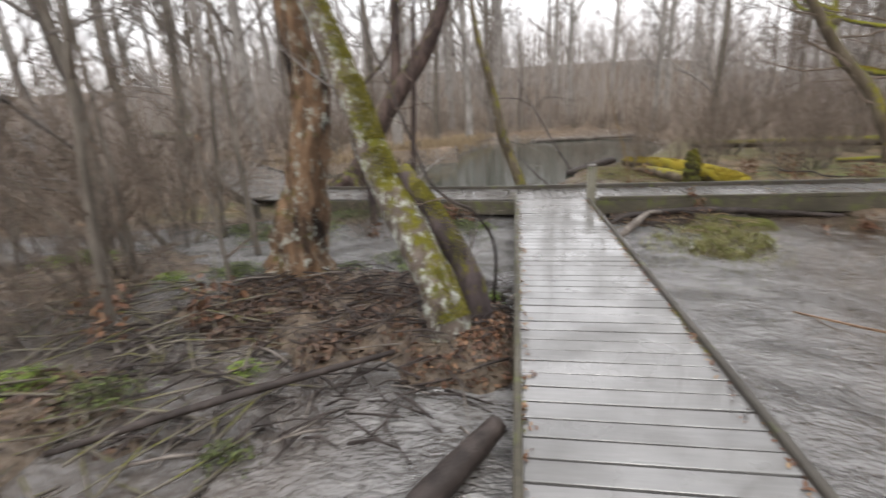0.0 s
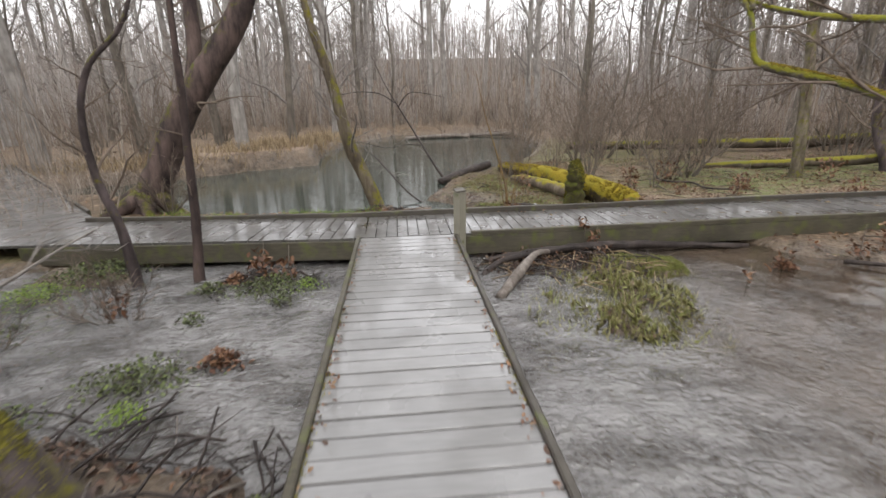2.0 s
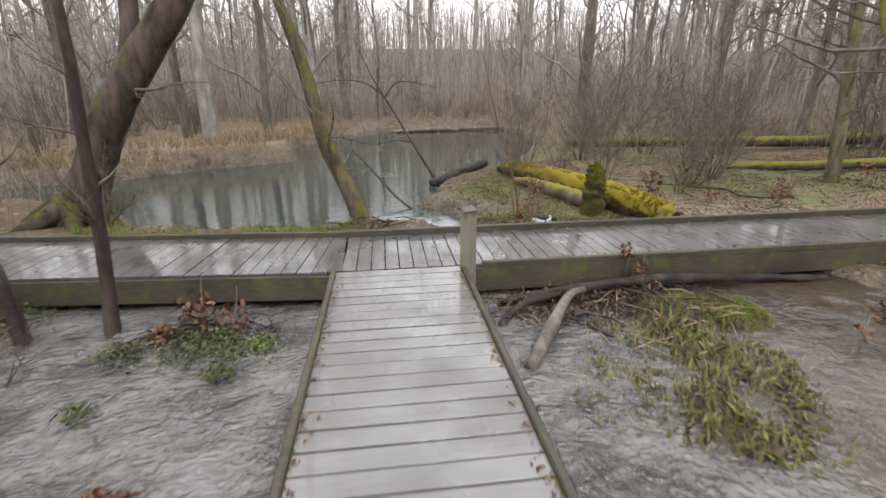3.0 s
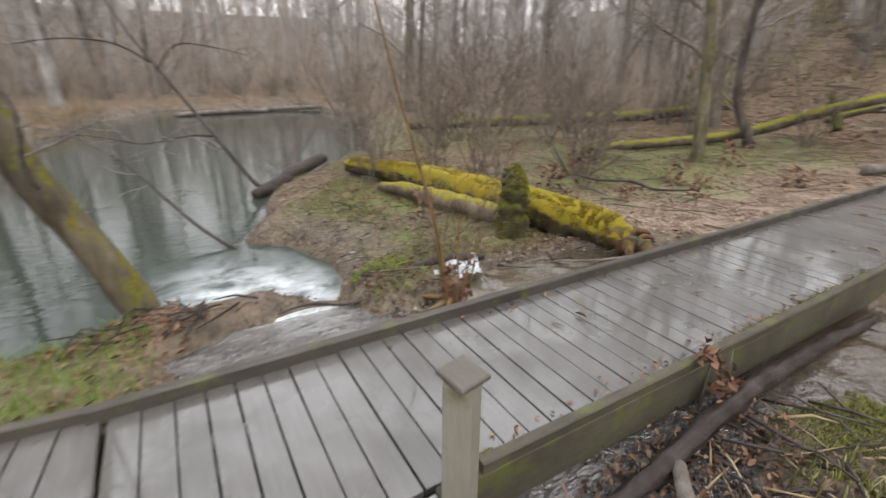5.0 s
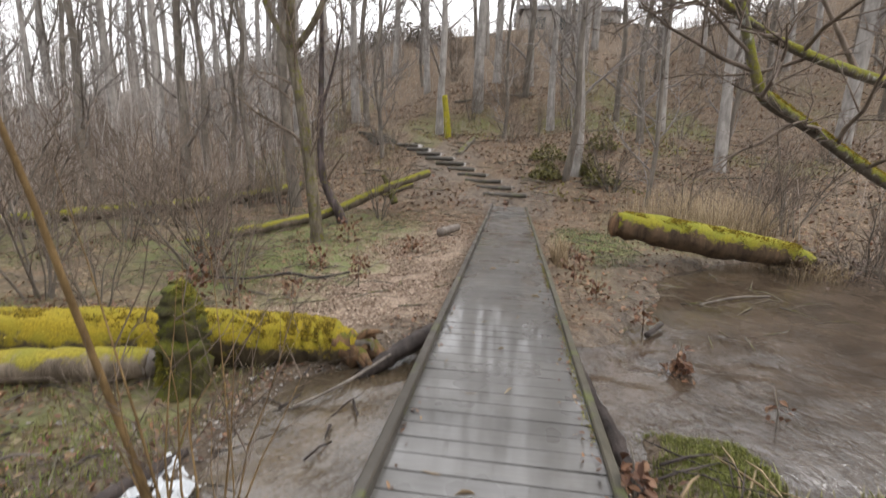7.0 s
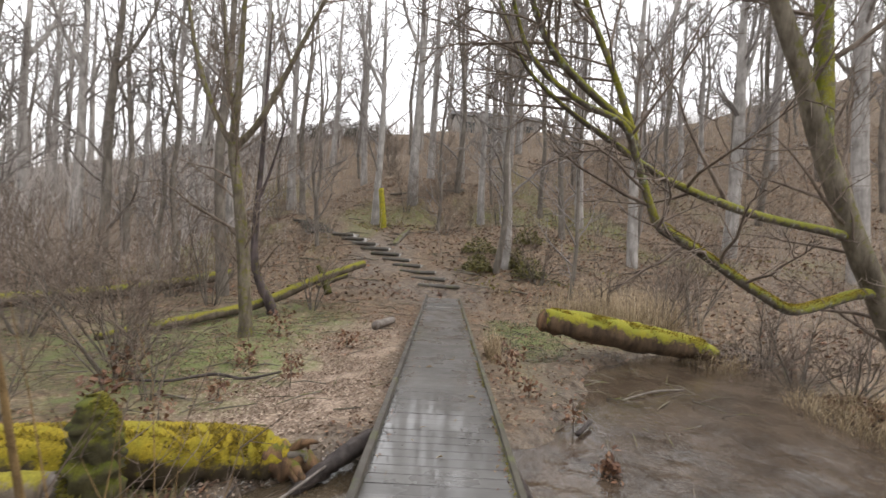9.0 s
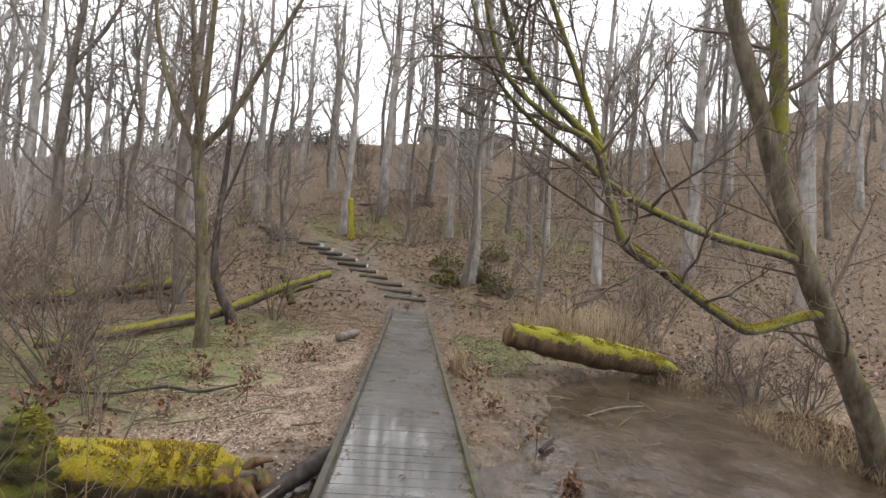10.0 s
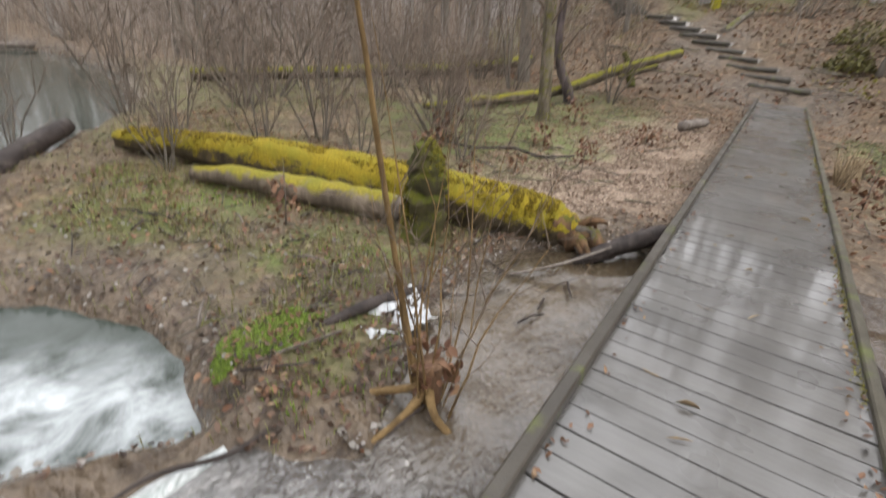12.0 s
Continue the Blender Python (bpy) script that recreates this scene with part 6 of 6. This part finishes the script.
fuzz("limb_moss", "bright yellow-green moss on the low limb", [(4.93, -3.75, 1.4), (4.7, -3.15, 1.3), (4.5, -2.69, 1.24), (4.4, -2.34, 1.37), (4.2, -1.9, 1.56), (4.0, -1.52, 1.73), (3.68, -1.05, 1.89)], [0.057, 0.051, 0.05, 0.045, 0.041, 0.038, 0.042], 5200, 0.014, M_MOSS_TUFT, 90, -0.35)
for k, (pts, radii, count, low) in enumerate((([(-1.14, -4.96, -0.05), (-1.22, -4.88, 0.14), (-1.3, -4.8, 0.3)], [0.165, 0.16, 0.155], 450, 0.1), ([(-1.72, -4.42, 0.98), (-1.86, -4.28, 1.2)], [0.15, 0.15], 350, -2), ([(-1.9, -4.24, 1.3), (-2.0, -4.15, 1.55), (-2.12, -4.05, 1.85)], [0.14, 0.135, 0.13], 700, -0.1),
                                               ([(-2.2, -3.98, 2.0), (-2.5, -3.75, 2.6)], [0.125, 0.12], 450, 0.1), ([(-1.1, -4.55, 0.33), (-1.32, -4.5, 0.72), (-1.5, -4.43, 0.95)], [0.115, 0.1, 0.085], 700, -0.2))):
    fuzz("trunk_moss", "thick green moss patch on the leaning trunk", pts, radii, count * 4, 0.014, M_STUMP_TUFT, 74 + k, low)


def water_plant(x, y, r, seed, label, material, name="water_plant", size=0.034):
    z0 = max(land_at(x, y), STREAM_Z)
    g = leaves(int(3600 * r * r + 60), lambda rs, n: (x + r * rs.normal(0, 0.42, n), y + r * 0.8 * rs.normal(0, 0.42, n)), size, seed, None, 0.0, 0.9, lambda px, py, rr: z0 + rr.uniform(0, 0.12, len(px)) * np.clip(1.2 - np.hypot(px - x, py - y) / r, 0.1, 1), 0.6)
    return single(name, g, material, label, "plant", "plants in the stream", "stuff")


for k, (x, y, r) in enumerate(((-1.55, -0.72, 0.5), (-2.1, -2.5, 0.45), (-3.7, -0.15, 0.6), (-2.2, -0.75, 0.25), (-2.1, -1.5, 0.13), (-1.35, -1.15, 0.15), (-0.85, -3.85, 0.16), (-4.6, -1.3, 0.6), (-5.4, -0.9, 0.6), (-2.7, -2.95, 0.25), (-4.2, -3.1, 0.5), (-3.5, -5.9, 0.35), (-4.0, -1.6, 0.4), (-2.3, -6.3, 0.2))):
    water_plant(x, y, r, 530 + k, "clump of dark green leaves in the stream", M_CRESS)
for k, (x, y, r) in enumerate(((-4.1, -0.6, 0.5), (-1.95, -2.95, 0.2), (-6.5, -3.1, 0.55), (-4.2, -5.9, 0.35), (-2.7, -5.4, 0.2), (-4.9, -3.4, 0.3), (-0.85, -3.95, 0.12), (-1.15, -0.75, 0.18))):
    water_plant(x, y, r, 650 + k, "bright green tuft of fresh leaves at the stream's edge", M_GRASS_GREEN, "water_plant", 0.026)
for k, (x, y, r) in enumerate(((-1.56, -2.3, 0.2), (4.37, -1.0, 0.16), (-2.0, -0.5, 0.16))):
    water_plant(x, y, r, 545 + k, "tuft of russet leaves caught in the stream", M_LEAF_RED, "leaf_tuft", 0.05)


def leaf_tuft(x, y, z, r, count, seed, label="bunch of russet dead leaves on a twig"):
    g = leaves(count, round_area(x, y, r, r), 0.05 + 0.12 * r, seed, None, 0, 1.2, lambda px, py, rr: z + rr.uniform(-1, 1, len(px)) * r, 0.6)
    ob = thing("leaf_tuft", label, "leaves", "leaf tufts")
    lf = part("dead_leaves", g, M_LEAF_RED, ob)
    lf["kind"] = "stuff"
    g = Geo()
    g.tube([(x, y, land_at(x, y) - 0.05), (x + 0.02, y, z), (x + 0.05, y + 0.03, z + r * 2.2)], [0.008, 0.007, 0.003], 5)
    part("twig", g, M_BARK_BROWN, ob)


for k, (x, y, z, r, c) in enumerate(((2.29, -0.08, 0.07, 0.06, 36), (2.42, -0.13, -0.1, 0.08, 40), (6.45, 2.62, -0.05, 0.16, 90), (5.05, 4.2, -0.1, 0.22, 110), (6.2, 4.7, -0.08, 0.25, 120), (2.6, 3.9, -0.05, 0.15, 50), (1.76, 1.72, -0.12, 0.13, 60),
                                    (6.2, -0.6, -0.15, 0.16, 60), (5.35, -0.95, -0.12, 0.12, 45), (7.2, -0.45, -0.15, 0.22, 80), (4.35, -1.0, -0.2, 0.1, 30), (3.0, -4.8, -0.15, 0.3, 140), (9.6, 3.9, -0.1, 0.3, 110), (4.6, 3.3, -0.1, 0.16, 50), (3.6, -1.4, -0.25, 0.08, 15), (-1.75, -0.32, -0.18, 0.16, 80), (-1.45, -0.4, -0.25, 0.14, 60), (-4.41, -4.88, -0.15, 0.25, 90), (-3.45, -4.58, -0.12, 0.25, 90), (-2.9, -1.25, -0.25, 0.12, 40), (7.9, -0.7, -0.15, 0.2, 70), (8.6, 2.3, -0.18, 0.22, 90), (7.4, 3.6, -0.2, 0.2, 80), (5.6, 3.2, -0.2, 0.14, 50), (9.0, -0.6, -0.15, 0.18, 60))):
    leaf_tuft(x, y, z, r, c, 560 + k)
single("deck_reeds", spikes(160, round_area(8.3, -0.35, 0.55, 0.14), 0.5, 0.007, 580, 0.9), M_STRAW, "pale dead reeds leaning on the boardwalk", "reeds", kind="stuff")
single("willow_bank_debris", leaves(1800, round_area(6.2, -5.0, 1.2, 0.6), 0.09, 581, None, 0.02, 0.8), M_LEAF, "dead leaves and debris on the far bank", "leaf litter", kind="stuff")
single("willow_bank_stalks", spikes(900, round_area(6.0, -4.9, 1.3, 0.5), 0.4, 0.006, 582, 1.4), M_STRAW, "tangled straw stalks on the far bank", "reeds", kind="stuff")


def sticks(count, area, length, seed, thick=0.008):
    r = random.Random(seed)
    nr = np.random.RandomState(seed)
    px, py = area(nr, count)
    g = Geo()
    for x, y in zip(px, py):
        z = max(land_at(x, y), STREAM_Z) + r.uniform(0.005, 0.07)
        a, s = r.uniform(0, 6.28), length * r.uniform(0.4, 1.2)
        d = Vector((math.cos(a), math.sin(a), r.uniform(-0.12, 0.2))) * s * 0.5
        c = Vector((x, y, z))
        t = thick * r.uniform(0.5, 1.6)
        g.tube([c - d, c + Vector((0, 0, r.uniform(-0.02, 0.05))), c + d], [t, t * 0.9, t * 0.5], 5)
    return g


single("bank_sticks", sticks(420, round_area(-2.3, -4.6, 2.1, 1.7), 0.55, 601, 0.008), M_BARK_DARK, "tangle of wet dead sticks on the bank", "sticks", kind="stuff")
single("west_bank_sticks", sticks(300, round_area(-4.6, -6.0, 2.4, 2.4), 0.8, 609, 0.01), M_BARK_BROWN, "tangled dead sticks in the wet thicket", "sticks", kind="stuff")
single("west_bank_leaves", leaves(6500, clumped(-4.8, -6.0, 2.4, 2.4), 0.055, 610, above_water), M_LEAF_WET, "wet brown leaves in the thicket", "leaf litter", kind="stuff")
single("pale_sticks", sticks(45, round_area(-2.2, -4.7, 2.0, 1.7), 0.5, 602, 0.008), M_DRIFT, "pale dead sticks lying on leaves", "sticks", kind="stuff")
single("stream_edge_sticks", sticks(46, round_area(-1.65, -0.42, 0.55, 0.25), 0.4, 621, 0.007), M_BARK_DARK, "dark twigs caught below the boardwalk", "sticks", kind="stuff")
single("deck_side_sticks", sticks(60, round_area(2.1, -0.55, 0.9, 0.4), 0.45, 603, 0.008), M_BARK_DARK, "dark sticks and debris by the boardwalk", "sticks", kind="stuff")
single("straw_sticks", sticks(26, round_area(2.3, -0.8, 0.8, 0.5), 0.5, 604, 0.006), M_STRAW, "pale straw stalks on the grass", "sticks", kind="stuff")
single("flat_sticks", sticks(220, rect(4.5, 15.5, 1.4, 8), 0.7, 605, 0.008), M_BARK_BROWN, "fallen twigs on the flat ground", "sticks", kind="stuff")
single("mud_sticks", sticks(90, rect(5, 12, -3.5, -0.15), 0.5, 606, 0.008), M_BARK_BROWN, "fallen twigs on the mud", "sticks", kind="stuff")
single("hill_sticks", sticks(260, rect(16.5, 34, -12, 14), 1.6, 607, 0.02), M_BARK_BROWN, "fallen branches on the hillside", "sticks", kind="stuff")
single("peninsula_sticks", sticks(110, rect(1.4, 5, 2.5, 8.5), 0.4, 608, 0.006), M_BARK_BROWN, "fallen twigs on the bank", "sticks", kind="stuff")


# --- debris caught against the boardwalk and the log
def caught(low, high):
    return lambda px, py, rr: np.maximum(land(px, py), low) + (high - low) * rr.uniform(0, 1, len(px)) ** 2


single("deck_drift_leaves", leaves(1100, round_area(1.6, -0.42, 0.85, 0.34), 0.036, 611, None, 0.01, 0.9, caught(-0.36, -0.22)), M_LEAF_WET, "sodden leaves caught in driftwood by the boardwalk", "leaf litter", kind="stuff")
single("deck_drift_russet", leaves(200, round_area(1.9, -0.34, 0.7, 0.26), 0.042, 612, None, 0.02, 0.9, caught(-0.32, -0.18)), M_LEAF_RED, "russet leaves caught in driftwood by the boardwalk", "leaf litter", kind="stuff")
single("deck_drift_straws", sticks(16, round_area(1.7, -0.55, 0.7, 0.3), 0.5, 613, 0.006), M_STRAW, "pale broken stalks lying on the driftwood", "straw", kind="stuff")
single("log_end_leaves", leaves(900, clumped(9.2, -4.8, 0.8, 0.8), 0.06, 614, None, 0.02, 0.9, caught(-0.36, 0.0)), M_LEAF_WET, "dead leaves heaped at the end of the log", "leaf litter", kind="stuff")
single("log_end_stalks", spikes(500, round_area(9.2, -4.7, 0.8, 0.6), 0.5, 0.006, 615, 1.2), M_STRAW, "straw-coloured stalks around the log's end", "reeds", kind="stuff")


single("fall_bank_leaves", leaves(300, round_area(-0.6, 2.5, 0.6, 0.28), 0.045, 616, above_water), M_LEAF, "wet leaves on the low bank beside the fall", "leaf litter", kind="stuff")
single("fall_bank_sticks", sticks(30, round_area(-0.35, 2.4, 0.6, 0.2), 0.35, 617, 0.007), M_BARK_DARK, "dark sticks on the low bank beside the fall", "sticks", kind="stuff")


single("bank_russet_leaves", leaves(2600, rect(1.1, 4.4, 1.3, 7.0), 0.045, 618, lambda x, y, z: above_water(x, y, z) & (lattice(x * 1.3, y * 1.3, 65) > 0.5)), M_LEAF_RED, "russet leaves gathered in patches on the bank", "leaf litter", kind="stuff")
single("bank_mud_sticks", sticks(60, rect(1.2, 4.2, 1.5, 5.0), 0.4, 619, 0.007), M_BARK_DARK, "dark twigs strewn over the muddy bank", "sticks", kind="stuff")
single("bank_pale_sticks", sticks(26, rect(1.4, 4.4, 1.6, 6.0), 0.45, 620, 0.007), M_DRIFT, "pale sticks strewn over the muddy bank", "sticks", kind="stuff")


# ---- evergreen bushes and the house on the ridge ----
def evergreen(x, y, w, h, seed, label="small olive-green evergreen bush on the slope", material=M_IVY):
    z0 = land_at(x, y)
    ob = thing("evergreen_bush", label, "bush", "evergreen bushes")
    g = leaves(700, round_area(x, y, w, w), 0.11 + 0.08 * w * (w > 1), seed, None, 0, 1.0, lambda px, py, rr: z0 + h * rr.uniform(0, 1, len(px)) * np.clip(1.15 - (np.hypot(px - x, py - y) / w) ** 2, 0.05, 1), 0.6)
    f = part("foliage", g, material, ob)
    f["kind"] = "stuff"
    g = Geo()
    g.tube([(x, y, z0 - 0.1), (x + 0.05, y, z0 + h * 0.8)], [0.05, 0.02], 6)
    part("stem", g, M_BARK_BROWN, ob)


for k, (x, y, w, h) in enumerate(((18.6, -0.75, 0.6, 0.65), (18.2, -2.75, 0.7, 0.8), (19.3, -2.4, 0.45, 0.9), (21.0, -1.0, 0.8, 0.7), (22.5, -3.4, 0.7, 0.8))):
    evergreen(x, y, w, h, 620 + k)
for k in range(13):
    evergreen(50 + 0.5 * (k % 3), 8.5 + 1.75 * k, 1.7, 1.9, 640 + k, "dark brown-leaved hedge bush along the ridge", M_HEDGE)

house = thing("house", "distant grey house on the wooded ridge", "house", at=(56, -4.5, land_at(56, -4.5)), turn=6)
g = Geo()
g.box(-3, -5, -1, 3, 5, 2.6)
part("wall", g, M_HOUSE, house, "", False)
g = Geo()
g.add([(-3.4, -5.4, 2.55), (3.4, -5.4, 2.55), (3.4, 5.4, 2.55), (-3.4, 5.4, 2.55), (0, -5.4, 4.0), (0, 5.4, 4.0)], [(0, 4, 5, 3), (1, 2, 5, 4), (0, 1, 4), (2, 3, 5), (0, 3, 2, 1)])
part("roof", g, M_ROOF, house, "", False)
for k in range(4):
    g = Geo()
    g.box(-3.06, -4.2 + 2.3 * k, 0.7, -3.0, -3.0 + 2.3 * k, 1.9)
    w = part("window", g, M_WINDOW, house, "", False)
    g = Geo()
    g.box(-3.1, -4.3 + 2.3 * k, 0.6, -3.0, -2.9 + 2.3 * k, 0.7)
    part("sill", g, M_HOUSE, w, "", False)


# ---- planks of the boardwalks ----
rng = random.Random(9)
plank_meshes = {}


def plank(parent, length, x, y, turn, material, key, wide=PITCH):
    """One plank with its own slight wear; alike planks share three meshes."""
    k = (key, rng.randrange(3))
    if k not in plank_meshes:
        plank_meshes[k] = bevel_box(wide - (0.012 if key == "spur" else 0.006) - 0.002 * k[1], length, 0.036, 0.0018).mesh("plank", material, False)
    ob = new("plank", plank_meshes[k])
    ob.parent = parent
    ob.matrix_basis = pose(x, y, rng.uniform(-0.003, 0.002), rng.uniform(-0.12, 0.12), rng.uniform(-0.25, 0.25), turn + rng.uniform(-0.25, 0.25))


y = -0.098
while y > -10.0:
    plank(spur, 1.185, 0, y, 90, M_PLANK, "spur", 0.147)
    y -= 0.147
x = -0.478
while x < END_X:
    plank(main, 1.09, x, 0.55, 0, M_PLANK_ACROSS, "main", 0.139)
    x += 0.139
plank(main, 1.1, -0.625, 0.56, 2.0, M_PLANK_ACROSS, "main")
d = 0.13
while d < WEST_LEN + 0.8:
    c = w0 + wd * d + wn2 * 0.57
    plank(west, 1.17, c.x, c.y, -WEST_TURN, M_PLANK_ACROSS, "west")
    d += PITCH
d = 0.75
while d < FAR_LEN:
    c = f0 + fd * d
    plank(far_walk, 1.85, c.x, c.y, math.degrees(math.atan2(fd.y, fd.x)), M_PLANK_ACROSS, "far")
    d += PITCH
